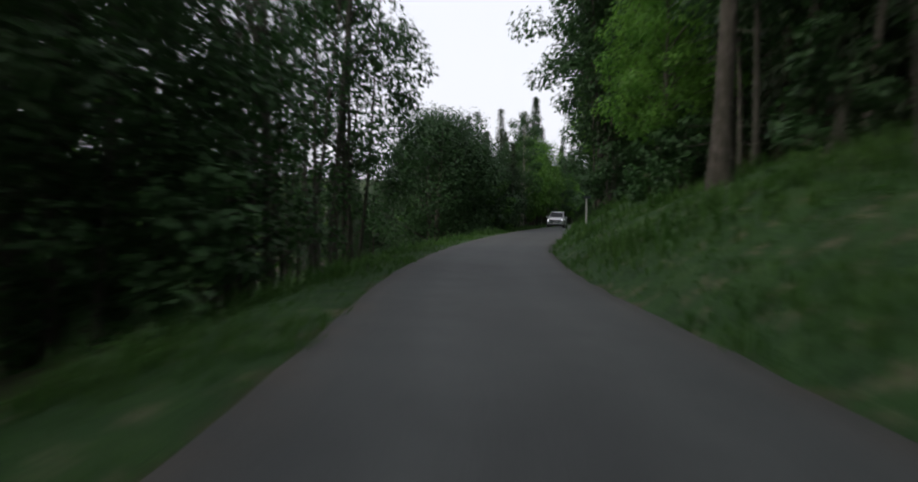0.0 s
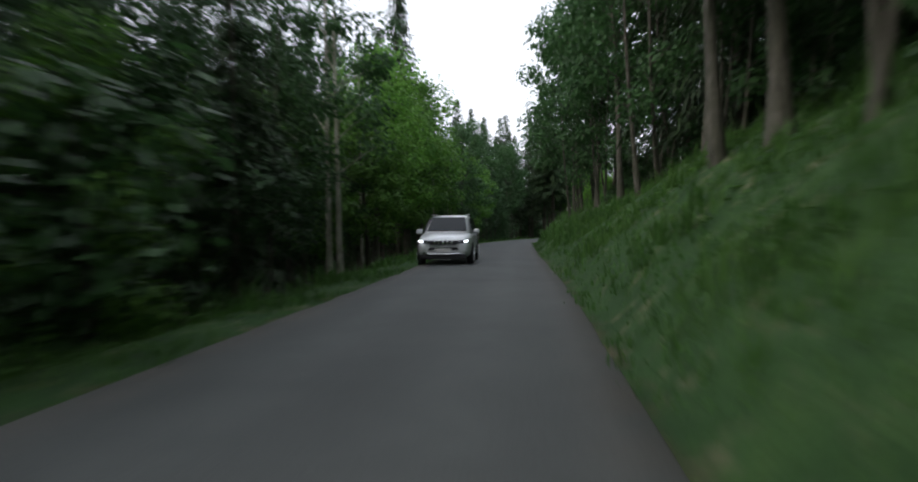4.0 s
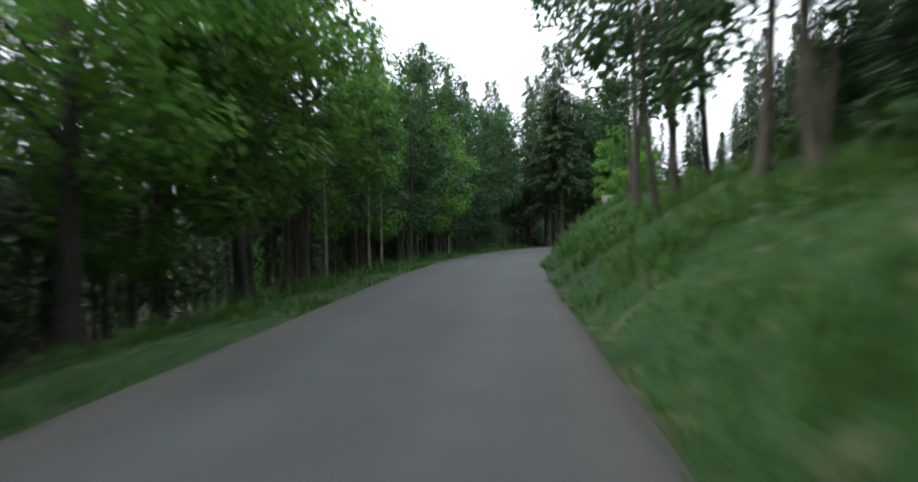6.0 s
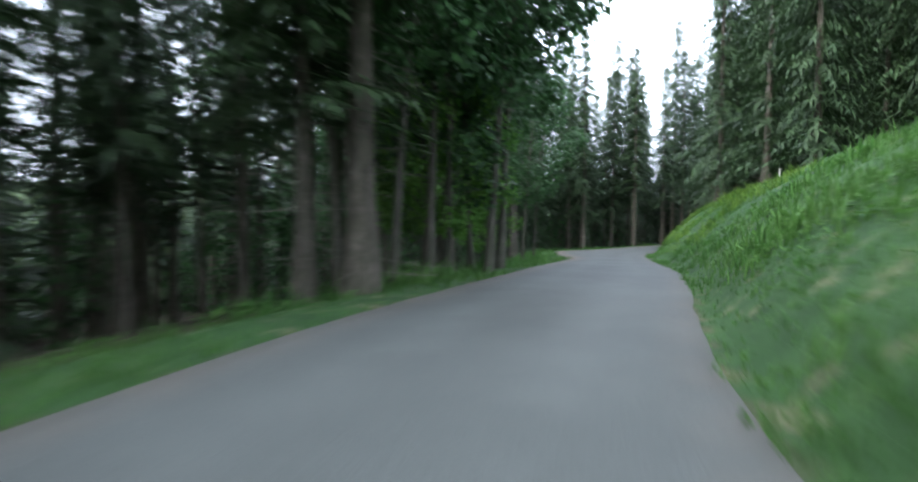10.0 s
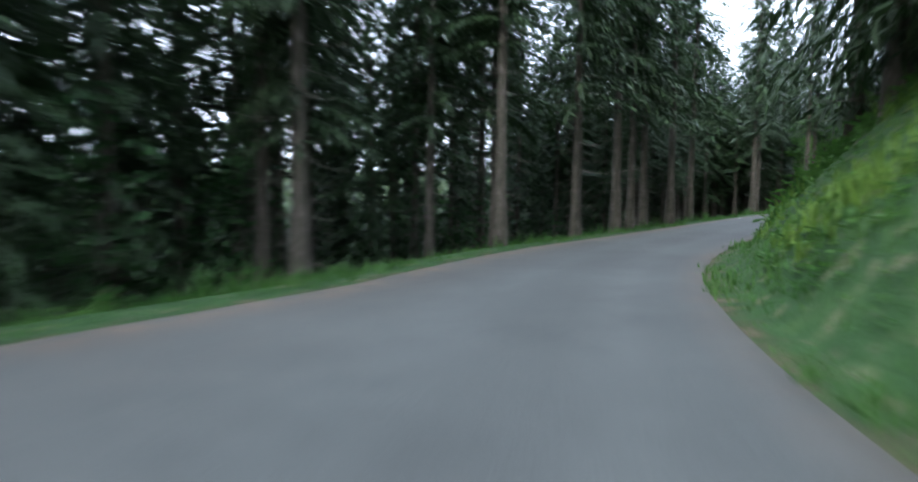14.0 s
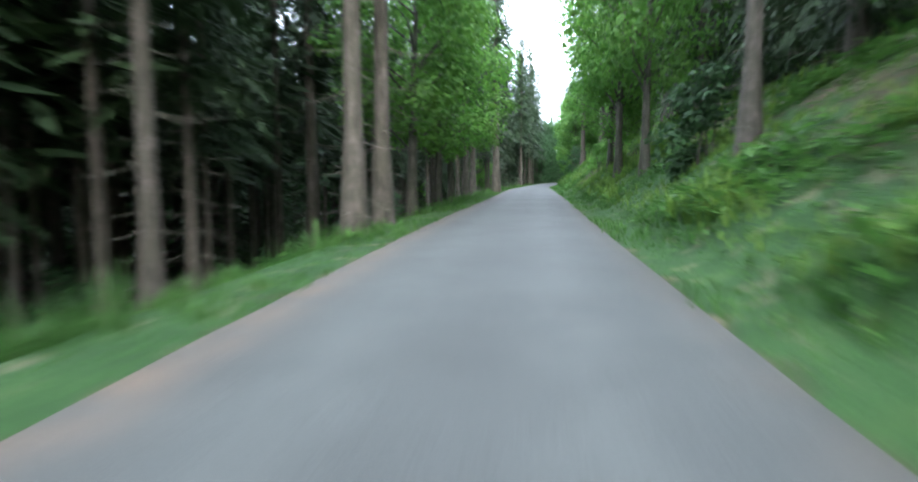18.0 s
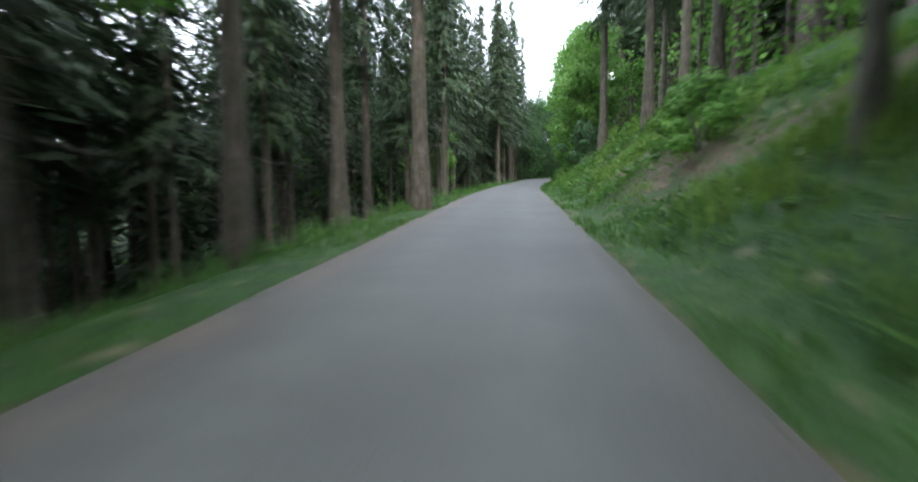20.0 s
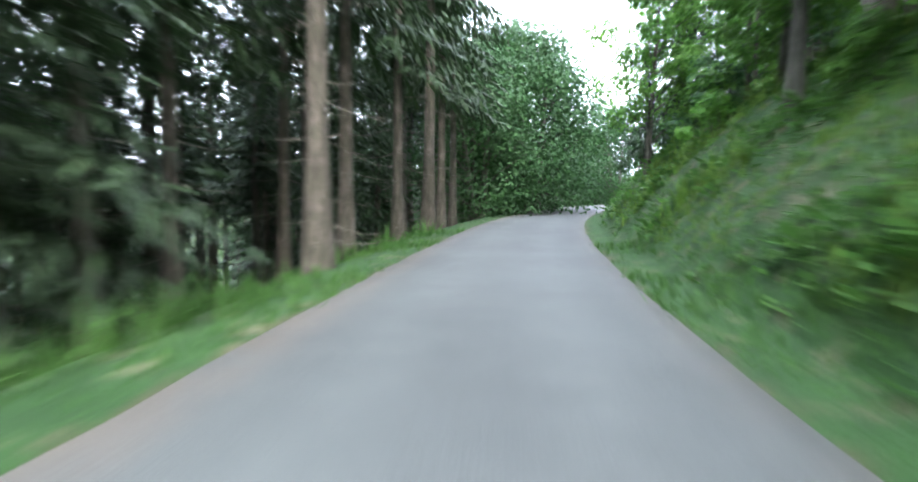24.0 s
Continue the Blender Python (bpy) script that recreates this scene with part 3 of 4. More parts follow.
stand(BIG[0], (-8.0, 12.3, 0.85), (-9.7, 16.4, 0.9), (272.0, 184.3, 0.9), (276.1, 178.8, 1.0), (270.9, 189.7, 0.9), (280.0, 185.9, 1.1), (-2.3, 47.5, 0.95), (-1.2, 52.7, 1.0))
stand(BIG[0], (1.0, 57.0, 0.72))
stand(FULL[0], (4.3, 58.3, 0.46), (-12.0, 51.0, 0.42), (-9.8, 57.9, 0.42), (-13.5, 65.9, 0.55), (-16.1, 67.8, 0.45), (-11.7, 70.2, 0.6))
stand(BIRCH[0], (5.8, 64.7, 0.9), (6.1, 65.4, 0.85), (13.2, 91.3, 0.45), (12.7, 89.6, 0.48), (11.4, 86.6, 0.45), (17.9, 106.5, 0.6), (6.8, 75.0, 0.8))
stand(MAPLES[0], (9.6, 83.3, 1.1), (12.2, 93.7, 0.85), (41.6, 137.8, 0.6), (1.6, 63.1, 0.8), (4.2, 69.3, 0.85), (7.1, 72.8, 0.8))
stand(MAPLES[1], (7.5, 79.0, 1.0), (10.6, 88.3, 1.02), (12.6, 98.7, 0.85), (36.2, 131.4, 0.6), (7.4, 24.5, 0.75), (8.5, 28.7, 0.8), (13.1, 36.5, 0.8))
stand(ALDERS[1], (19.4, 113.6, 0.8))
stand(FULL[0], (21.3, 117.3, 0.6), (18.0, 117.5, 0.55), (23.0, 121.5, 0.6))
stand(MAPLES[0], (16.6, 109.8, 1.05), (14.6, 104.3, 0.85), (34.2, 128.4, 0.75), (33.2, 126.2, 0.7))
stand(BIG[0], (20.8, 114.2, 0.5))
stand(ALDERS[1], (24.2, 118.6, 0.75))
stand(FULL[1], (50.5, 155.6, 0.5), (54.5, 158.6, 0.7), (58.2, 161.0, 0.75), (61.3, 163.6, 0.7), (46.8, 151.6, 0.45))
stand(MAPLES[2], (31.0, 110.0, 1.0))
stand(MAPLES[3], (30.6, 109.3, 0.72), (31.8, 111.0, 0.72))
stand(ALDERS[1], (34.4, 124.9, 1.0), (35.6, 126.4, 1.0), (31.0, 122.8, 0.85), (32.5, 124.2, 0.9), (30.2, 123.8, 0.9))
stand(ALDERS[0], (33.3, 125.6, 0.85))
stand(GROVE[0], (-4.6, 21.4, 1.0), (-5.4, 18.4, 1.0), (-7.6, 23.4, 1.0), (-6.6, 25.2, 0.9), (-5.2, 14.6, 1.05), (-9.4, 21.0, 1.0))
stand(GROVE[1], (-4.7, 23.8, 0.95), (-6.9, 20.6, 1.0), (-4.9, 16.3, 1.0), (-8.8, 17.6, 1.0), (-7.2, 15.4, 1.0), (-8.9, 26.5, 0.85))
stand(ALDERS[0], (-17.7, 44.8, 0.8), (-20.4, 41.6, 0.85), (-18.7, 59.8, 1.0), (-16.5, 61.4, 0.95), (-21.0, 57.7, 1.0), (-15.0, 60.4, 0.85), (14.9, 98.5, 0.7))
stand(ALDERS[0], (14.3, 96.5, 0.7), (15.3, 100.1, 0.72))
stand(MAPLES[0], (16.7, 103.3, 0.95))
stand(ALDERS[0], (17.4, 105.3, 0.7), (18.7, 108.0, 0.7))
stand(ALDERS[1], (8.7, 20.5, 0.8), (23.1, 115.4, 0.7), (16.1, 103.9, 0.75), (7.4, 33.6, 1.0), (9.1, 37.4, 1.0), (36.0, 127.8, 0.75), (35.0, 126.9, 0.75), (42.0, 135.4, 0.6), (44.4, 138.2, 0.6))
stand(SPRUCES[0], (29.8, 121.1, 1.05), (53.0, 154.1, 0.85), (52.2, 153.2, 0.8), (64.6, 160.6, 0.8), (64.9, 163.4, 0.8), (71.5, 161.4, 0.75), (80.6, 164.0, 0.8), (87.3, 165.7, 0.8))
stand(SPRUCES[0], (119.4, 172.5, 0.88), (121.5, 172.8, 0.85), (105.0, 170.2, 0.75), (207.0, 188.2, 0.85), (219.5, 189.6, 0.9), (227.0, 193.0, 0.95), (231.5, 194.0, 0.95), (236.0, 191.3, 0.85))
stand(ALDERS[1], (6.8, 32.3, 0.95), (8.5, 36.8, 0.9), (-4.3, 25.4, 0.8))
stand(FULL[0], (224.0, 180.4, 0.6), (229.0, 179.8, 0.65), (235.5, 178.8, 0.7), (232.0, 181.2, 0.55))
stand(FULL[1], (0.5, 77.0, 0.6), (3.0, 80.0, 0.6), (5.3, 83.5, 0.6), (1.8, 74.3, 0.55), (4.4, 77.4, 0.58), (6.6, 87.0, 0.55))
stand(FULL[1], (2.0, 66.5, 0.5), (4.4, 72.6, 0.5), (0.2, 62.6, 0.5), (-1.5, 67.5, 0.5), (2.6, 70.0, 0.48))
stand(FULL[1], (18.2, 66.5, 0.7), (19.6, 69.4, 0.7), (17.6, 62.6, 0.65), (20.2, 72.5, 0.7), (18.8, 64.4, 0.7))
stand(ALDERS[0], (-4.4, 24.6, 0.9), (6.5, 31.8, 0.92), (7.3, 34.8, 0.95))
stand(SPRUCES[1], (9.2, 42.2, 0.75), (28.9, 121.5, 0.85), (65.6, 162.3, 0.7), (65.2, 161.6, 0.65), (72.4, 167.1, 0.85), (70.5, 163.6, 0.8))
stand(SPRUCES[1], (73.1, 163.4, 0.8), (76.7, 162.9, 0.8), (82.3, 164.5, 0.85), (83.8, 164.9, 0.9), (90.3, 166.4, 0.9), (168.5, 182.1, 0.85), (210.2, 189.0, 0.9), (215.2, 189.4, 0.85))
stand(SPRUCES[1], (222.2, 189.8, 0.9), (226.0, 190.2, 0.9), (213.0, 192.0, 0.95), (223.5, 194.5, 1.0), (235.0, 196.0, 1.0), (240.0, 194.2, 0.95), (217.5, 193.5, 0.95), (245.0, 195.5, 0.9))
stand(SPRUCES[2], (6.2, 15.8, 0.75), (156.0, 178.9, 0.85), (113.4, 163.4, 0.7), (121.5, 164.6, 0.6), (171.5, 174.2, 0.7), (162.1, 170.6, 0.65))


# slim alders and ashes on the crest of the grassy bank, and bushes by the farm track
for k, (s_, u_) in enumerate(((62, 5.6), (66, 5.2), (69, 6.4), (72, 5.2), (75, 6.2), (78, 5.3), (81, 6.2), (84, 5.4), (82.5, 4.4), (88, 4.7), (92, 5.2), (38, 4.9), (43, 4.7), (48, 4.6), (53, 4.9), (58, 4.7))):
    plant(ALDERS[k % 3 == 0], *(float(v) for v in at(s_, u_)[:2]), 0.82 + 0.05 * (k % 4))
for x, y, sc in ((6.9, 24.4, 0.8), (7.4, 22.7, 0.9), (8.6, 24.0, 1.0)):
    plant(SHRUBS[0], x, y, sc)


# maples that reach over the road
for s_, u_, sc in ((238, -3.5, 0.95), (244, -3.6, 0.9), (250, -3.8, 1.0), (240, 4.3, 0.85), (247, 4.2, 0.9), (254, 4.6, 0.85),
                   (46, 4.8, 0.95), (40, 5.2, 0.85), (56, 5.0, 0.9), (296, 5.6, 0.85), (301, 5.8, 0.9), (306, 5.6, 0.95), (311, 5.6, 1.0), (316, 5.8, 0.95), (322, 5.7, 0.9)):
    plant(MAPLES[1], *(float(v) for v in at(s_, u_)[:2]), sc, tall=1.3 if 230 < s_ < 256 and u_ > 0 else 1.0)
for s_, u_ in ((256, -3.7), (262.5, -3.9), (253, -5.2)):  # spruces whose branches hang over the road
    plant(SPRUCES[0], *(float(v) for v in at(s_, u_)[:2]), 0.8)


for k, s_ in enumerate((292, 295, 298, 301, 304, 306)):  # leafy growth down to the foot of the bank
    plant(MAPLES[2] if k % 3 else SHRUBS[0], *(float(v) for v in at(s_, 4.7 + 0.4 * (k % 2))[:2]), 0.95 + 0.1 * (k % 3))


for k, s_ in enumerate((189, 193, 198, 203, 208, 214)):  # dark spruces above the lay-by's bank
    plant(FULL[1], *(float(v) for v in at(s_, 6.3 + 0.5 * (k % 2))[:2]), 0.68 + 0.05 * (k % 3))


for x, y in ((69.0, 149.2), (72.0, 151.3), (75.5, 153.2)):
    plant(FULL[1], x, y, 0.75)
for k, s_ in enumerate((170, 173, 176, 179, 182, 185)):
    plant(FULL[1], *(float(v) for v in at(s_, 7.0 + 1.8 * (k % 2))[:2]), 0.95)


for k, (x, y) in enumerate(((244, 191.5), (250, 190.5), (256, 189.5), (262, 188), (248, 194.5), (255, 193.5), (241, 195))):
    plant(FULL[k % 2], x, y, 0.80 - 0.06 * (k % 3))


# the dark broad-leaved trees that close the view at the last bend
END_TREES = ((BIG[0], ((238.4, 188.2, 1.12), (242.9, 190.8, 1.25), (233.9, 190.9, 1.0))),)


def scatter(s0, s1, u0, u1, gap, kinds, seed, sizes=(0.8, 1.1)):
    """Fill a stretch of forest, keeping a gap between trunks."""
    rng = random.Random(seed)
    area = (s1 - s0) * abs(u1 - u0)
    for _ in range(int(area / (gap * gap) * 1.5)):
        s, u = rng.uniform(s0, s1), rng.uniform(u0, u1)
        if u < 0:
            u -= float(left_edge(s)) - 1.95
        x, y, z = at(s, u)
        kind = rng.choice(kinds)
        size = rng.uniform(*sizes)
        if any((x - a) ** 2 + (y - b) ** 2 < gap * gap * 0.6 for a, b in PLACED):
            continue
        ss, uu = on_road(x, y)
        if -float(left_edge(ss)) - 1.6 < uu < HALF + 2.2:
            continue
        plant(kind, float(x), float(y), size)


# left of the road
scatter(112, 134, -17, -7, 2.3, [SPRUCES[0], SPRUCES[1]], 45, (0.55, 0.75))
scatter(-14, 14, -13, -4.6, 2.7, [GROVE[0], GROVE[1], ALDERS[1], ALDERS[0], SHRUBS[0]], 1, (0.75, 1.0))
scatter(26, 58, -30, -16, 7.0, SHRUBS, 3, (0.7, 1.3))
scatter(46, 64, -12, -4.8, 2.6, [ALDERS[0], SHRUBS[0], SHRUBS[0], MAPLES[2]], 4, (0.55, 0.8))
scatter(57, 77, -8.5, -5.0, 1.9, [ALDERS[0]], 63, (0.48, 0.6))
scatter(56, 78, -15, -8.0, 2.2, [SPRUCES[1], FULL[0], ALDERS[0], FULL[0]], 60, (0.42, 0.58))
scatter(64, 100, -14, -6.2, 3.0, [SPRUCES[1], ALDERS[1], SPRUCES[1]], 5, (0.6, 0.8))
scatter(66, 104, -7.5, -4.6, 3.2, [MAPLES[0], MAPLES[1], SHRUBS[0], BIRCH[0], ALDERS[0]], 6, (0.6, 0.85))
scatter(97, 122, -14, -4.8, 2.3, [FULL[0], ALDERS[1], SPRUCES[1], MAPLES[0], ALDERS[0]], 7, (0.42, 0.58))
scatter(119, 142, -15, -5.4, 3.0, [SPRUCES[1], ALDERS[0], SPRUCES[1], ALDERS[1]], 37, (0.45, 0.62))
scatter(104, 140, -6.2, -4.4, 4.0, [MAPLES[2], SHRUBS[1], SHRUBS[0]], 27, (0.5, 0.8))
scatter(140, 200, -15, -9, 3.4, SPRUCES, 8, (0.7, 1.0))
scatter(200, 246, -14, -6.8, 4.0, [SPRUCES[0], SPRUCES[1]], 44, (0.75, 1.0))
scatter(196, 330, -13, -6.6, 4.6, SPRUCES, 9)
scatter(164, 206, -20, -9.0, 2.6, [FULL[0], FULL[1], FULL[0]], 53, (0.45, 0.72))
scatter(146, 182, -14, -9.5, 3.4, FULL, 54, (0.6, 0.8))
scatter(194, 222, -12, -5.6, 5.5, [MAPLES[0], SHRUBS[0]], 10, (0.6, 0.95))
scatter(222, 286, -14, -6.4, 3.6, [SPRUCES[0], SPRUCES[1], SPRUCES[1], FULL[0], SHRUBS[0]], 50, (0.6, 0.95))
scatter(282, 306, -6.8, -4.8, 3.4, [SPRUCES[1]], 66, (0.6, 0.8))
scatter(284, 305, -12, -6.4, 3.2, [MAPLES[0], ALDERS[1], MAPLES[1], ALDERS[0], SHRUBS[0]], 51, (0.6, 0.95))
scatter(303, 345, -14, -6.4, 3.0, [SPRUCES[0], SPRUCES[1], FULL[0], SPRUCES[1]], 62, (0.65, 0.95))
scatter(330, 372, -12, -5.2, 4.0, [MAPLES[0], MAPLES[1], MAPLES[2], SHRUBS[1], SHRUBS[0]], 52, (0.6, 0.95))
scatter(224, 264, -7, -5, 4.5, [MAPLES[1], MAPLES[0]], 41, (0.8, 1.0))
for kind, spots in END_TREES:
    for x, y, sc in spots:
        plant(kind, x, y, sc)
# right of the road
scatter(8, 54, 5.6, 8, 2.8, [ALDERS[1], ALDERS[0], SHRUBS[0], ALDERS[0]], 31, (0.6, 0.9))
scatter(26, 62, 4.2, 5.6, 1.5, [SHRUBS[0]], 65, (0.6, 0.9))
scatter(-14, 54, 8, 14, 3.2, [SPRUCES[0], SPRUCES[1], ALDERS[1], FULL[0]], 11)
scatter(54, 88, 4.8, 7.4, 2.1, [ALDERS[1], ALDERS[0], ALDERS[0]], 32, (0.75, 1.0))
scatter(56, 84, 5.2, 8.2, 1.6, [SHRUBS[0]], 33, (0.5, 0.8))
scatter(28, 58, 5.2, 8, 3.2, [ALDERS[1], SPRUCES[1], SHRUBS[0], SHRUBS[0]], 12, (0.7, 1.0))
scatter(50, 73, 7.4, 15, 2.4, [FULL[0], FULL[1], ALDERS[0], SPRUCES[0]], 61, (0.6, 0.9))
scatter(54, 84, 7.0, 15, 2.8, [ALDERS[1], ALDERS[0], SPRUCES[1], SHRUBS[0]], 13, (0.7, 0.95))
scatter(84, 126, 28, 40, 5.0, FULL, 14, (0.42, 0.65))
scatter(114, 150, 19, 32, 4.0, FULL, 15, (0.6, 0.9))
scatter(142, 162, 8, 15, 3.0, FULL, 36, (0.6, 0.85))
scatter(158, 192, 6.2, 10, 2.8, FULL, 39, (0.65, 0.9))
scatter(146, 176, 7.5, 14, 3.2, [FULL[0], FULL[1], ALDERS[1]], 16, (0.7, 0.95))
scatter(176, 200, 6.2, 14, 3.2, [SPRUCES[0], SPRUCES[1], FULL[0]], 56)
scatter(200, 262, 7.2, 13, 3.0, FULL, 64, (0.6, 0.9))
scatter(196, 350, 6, 11, 3.8, SPRUCES, 17)
scatter(176, 372, 4.6, 7, 3.6, [SHRUBS[0], SHRUBS[1], MAPLES[2]], 18, (0.5, 0.85))
scatter(222, 266, 4.6, 6.6, 4.0, [MAPLES[1], MAPLES[0]], 42, (0.7, 0.95))
scatter(308, 345, 3.4, 6.5, 2.0, [SHRUBS[1], SHRUBS[0], MAPLES[2], MAPLES[0]], 19, (0.6, 0.9))
scatter(310, 372, -26, -5, 3.4, [FULL[0], FULL[1], ALDERS[1]], 20, (0.6, 0.9))
scatter(322, 372, 4.4, 14, 2.8, [MAPLES[0], ALDERS[1], FULL[0], SHRUBS[0]], 21, (0.6, 0.9))
for kind in TEMPLATES:
    if kind not in USED:
        plant(kind, *(float(v) for v in at(-40, -12)[:2]))


# ---- woods that nobody could count ----


def small_conifer(rng, count=58, broad=0.75, low=2.5, top=20.0, long=0.36, wide=3.2):
    """A trunk with short drooping sprays set at every reach from it."""
    V, F = [], []
    tube(V, F, [(0, 0, -1), (0, 0, low + 5)], [0.2, 0.13], 5)
    wood = len(F)
    for i in range(count):
        t = (i + 0.5) / count
        z = low + (top - low) * t
        w = wide * (1 - t) ** 0.8 + 0.3
        a = i * 2.4 + rng.uniform(-0.6, 0.6)
        q = rng.uniform(0.15, 0.8)
        out = Vector((math.cos(a), math.sin(a), -rng.uniform(0.25, 0.6)))
        side = Vector((-math.sin(a), math.cos(a), rng.uniform(-0.7, 0.7)))
        card(V, F, Vector((0, 0, z)) + out * w * q, (out + side * rng.uniform(-0.6, 0.6)) * w * long, side * w * broad)
    return np.array([tuple(v) for v in V]), F, wood


def small_broadleaf(rng):
    V, F = [], []
    tube(V, F, [(0, 0, -1), (0, 0, 6)], [0.16, 0.08], 4)
    wood = len(F)
    lobes = [Vector((math.cos(k * 2.4) * q, math.sin(k * 2.4) * q, 1.5 + 1.1 * k)) for k, q in enumerate((1.2, 1.9, 1.7, 2.1, 1.3, 1.9, 1.5, 1.0, 0.3))]
    for i in range(270):
        d = Vector((rng.gauss(0, 1), rng.gauss(0, 1), rng.gauss(0, 1))).normalized() * rng.uniform(0.5, 1.1)
        n = Vector((rng.uniform(-1, 1), rng.uniform(-1, 1), rng.uniform(0, 1))).normalized()
        x = n.orthogonal().normalized()
        w = rng.uniform(0.2, 0.42)
        b = lobes[i % 9]
        card(V, F, b + d * 1.5, x * w, n.cross(x) * w)
    return np.array([tuple(v) for v in V]), F, wood


def woods(name, shapes, spots, mat, label):
    """Many small trees as one object; spots are x, y, z, size, turn."""
    rng = random.Random(77)
    allv, allf, bark, n = [], [], [], 0
    for x, y, z, size, turn in spots:
        v, f, wood = rng.choice(shapes)
        c, d = math.cos(turn), math.sin(turn)
        w = np.stack([v[:, 0] * c - v[:, 1] * d, v[:, 0] * d + v[:, 1] * c, v[:, 2]], 1) * size + (x, y, z)
        allv.append(w)
        allf.extend([tuple(k + n for k in q) for q in f])
        bark.extend([1] * wood + [0] * (len(f) - wood))
        n += len(v)
    me = mesh_of(name, np.concatenate(allv), allf, mat)
    me.materials.append(BARK_SPRUCE)
    me.polygons.foreach_set("material_index", bark)
    return tagged(new(name, me), label, "woods", kind="stuff")


wood_rng = random.Random(9)
CONIFERS = [small_conifer(wood_rng, 50, 0.6) for _ in range(4)]
NEARER = [small_conifer(wood_rng, 250, 0.17, 1.5, 19.0, 0.30, 4.2) for _ in range(5)]
TALL = [small_conifer(wood_rng, 400, 0.11, 7.5, 25.0, 0.27) for _ in range(5)]  # bare below, closing the canopy
BROAD = [small_broadleaf(wood_rng) for _ in range(4)]


def wood_spots(s0, s1, u0, u1, gap, sizes):
    out = []
    for _ in range(int((s1 - s0) * abs(u1 - u0) / gap ** 2)):
        s, u = wood_rng.uniform(s0, s1), wood_rng.uniform(u0, u1)
        x, y, z = at(s, u)
        ss, uu = on_road(x, y)
        if abs(uu) < min(abs(u0), abs(u1)) - 0.5:
            continue
        out.append((float(x), float(y), float(z), wood_rng.uniform(*sizes), wood_rng.uniform(0, 6.28)))
    return out


spots = wood_spots(-50, 10, -40, -13, 4.2, (0.6, 0.9)) + wood_spots(84, 140, -40, -17, 3.8, (0.5, 0.7)) + wood_spots(66, 90, -26, -14, 3.8, (0.45, 0.6)) + wood_spots(140, 372, -46, -22, 3.6, (0.42, 0.62)) + wood_spots(140, 200, -26, -11.5, 3.0, (0.28, 0.42)) + wood_spots(200, 300, -26, -12, 3.2, (0.3, 0.55))
spots += wood_spots(-50, 84, 15, 40, 4.4, (0.8, 1.2)) + wood_spots(84, 130, 34, 43, 4.0, (0.4, 0.6)) + wood_spots(125, 372, 16, 36, 5.0, (0.8, 1.3))
woods("forest", NEARER, spots, NEEDLES_FAR, "dense dark spruce forest behind the road")
tall_spots = wood_spots(-40, 13, -24, -11, 3.6, (0.7, 0.9)) + wood_spots(60, 78, -22, -9.5, 2.1, (0.42, 0.52)) + wood_spots(78, 98, -20, -10, 3.5, (0.45, 0.6)) + wood_spots(96, 140, -24, -8.5, 3.0, (0.38, 0.52)) + wood_spots(142, 166, -26, -11, 4.0, (0.75, 0.95)) + wood_spots(164, 188, -26, -12, 6.0, (0.75, 0.95)) + wood_spots(168, 240, -25, -10.5, 4.1, (0.75, 0.95)) + wood_spots(204, 246, -24, -11, 6.0, (0.75, 0.95)) + wood_spots(222, 340, -30, -11, 3.2, (0.75, 0.95)) + wood_spots(340, 372, -28, -12, 4.3, (0.75, 0.95))
tall_spots += wood_spots(-40, 56, 11, 20, 3.4, (0.8, 1.0)) + wood_spots(164, 200, 8.5, 20, 2.9, (0.8, 1.1)) + wood_spots(142, 166, 17, 24, 3.2, (0.8, 1.0)) + wood_spots(198, 372, 11, 20, 3.8, (0.8, 1.1)) + wood_spots(58, 84, 14, 22, 3.6, (0.6, 0.75))
low = wood_spots(64, 140, -26, -9, 3.8, (0.3, 0.5)) + wood_spots(62, 128, -34, -17, 3.6, (0.3, 0.5)) + wood_spots(-50, 12, -24, -8, 3.4, (0.4, 0.8)) + wood_spots(14, 40, -60, -14, 5.0, (0.25, 0.45)) + wood_spots(140, 205, -26, -9, 3.8, (0.25, 0.5)) + wood_spots(158, 200, -40, -18, 4.0, (0.35, 0.55)) + wood_spots(205, 372, -28, -16, 4.5, (0.4, 0.7))
low += wood_spots(-40, 86, 9, 16, 4.0, (0.3, 0.5)) + wood_spots(18, 64, -95, -45, 7.0, (0.9, 1.4))
woods("undergrowth", BROAD, low, LEAVES_DARK, "leafy young trees under the spruces")
light = wood_spots(165, 205, -30, -18, 9.0, (0.5, 0.8)) + wood_spots(284, 306, -26, -9, 5.4, (0.4, 0.85)) + wood_spots(16, 62, -75, -24, 5.2, (0.5, 1.2)) + wood_spots(190, 372, 8, 20, 5.0, (0.4, 0.7))
woods("young_maples", BROAD, light, LEAVES, "light green young maples under and between the spruces")
tall_spots += wood_spots(226, 254, -22, -9, 4.6, (0.75, 0.95)) + wood_spots(166, 180, -24, -13, 5.0, (0.75, 0.95))
woods("tall_forest", TALL, tall_spots, NEEDLES, "tall bare-trunked spruces closing the forest canopy")
hill = []
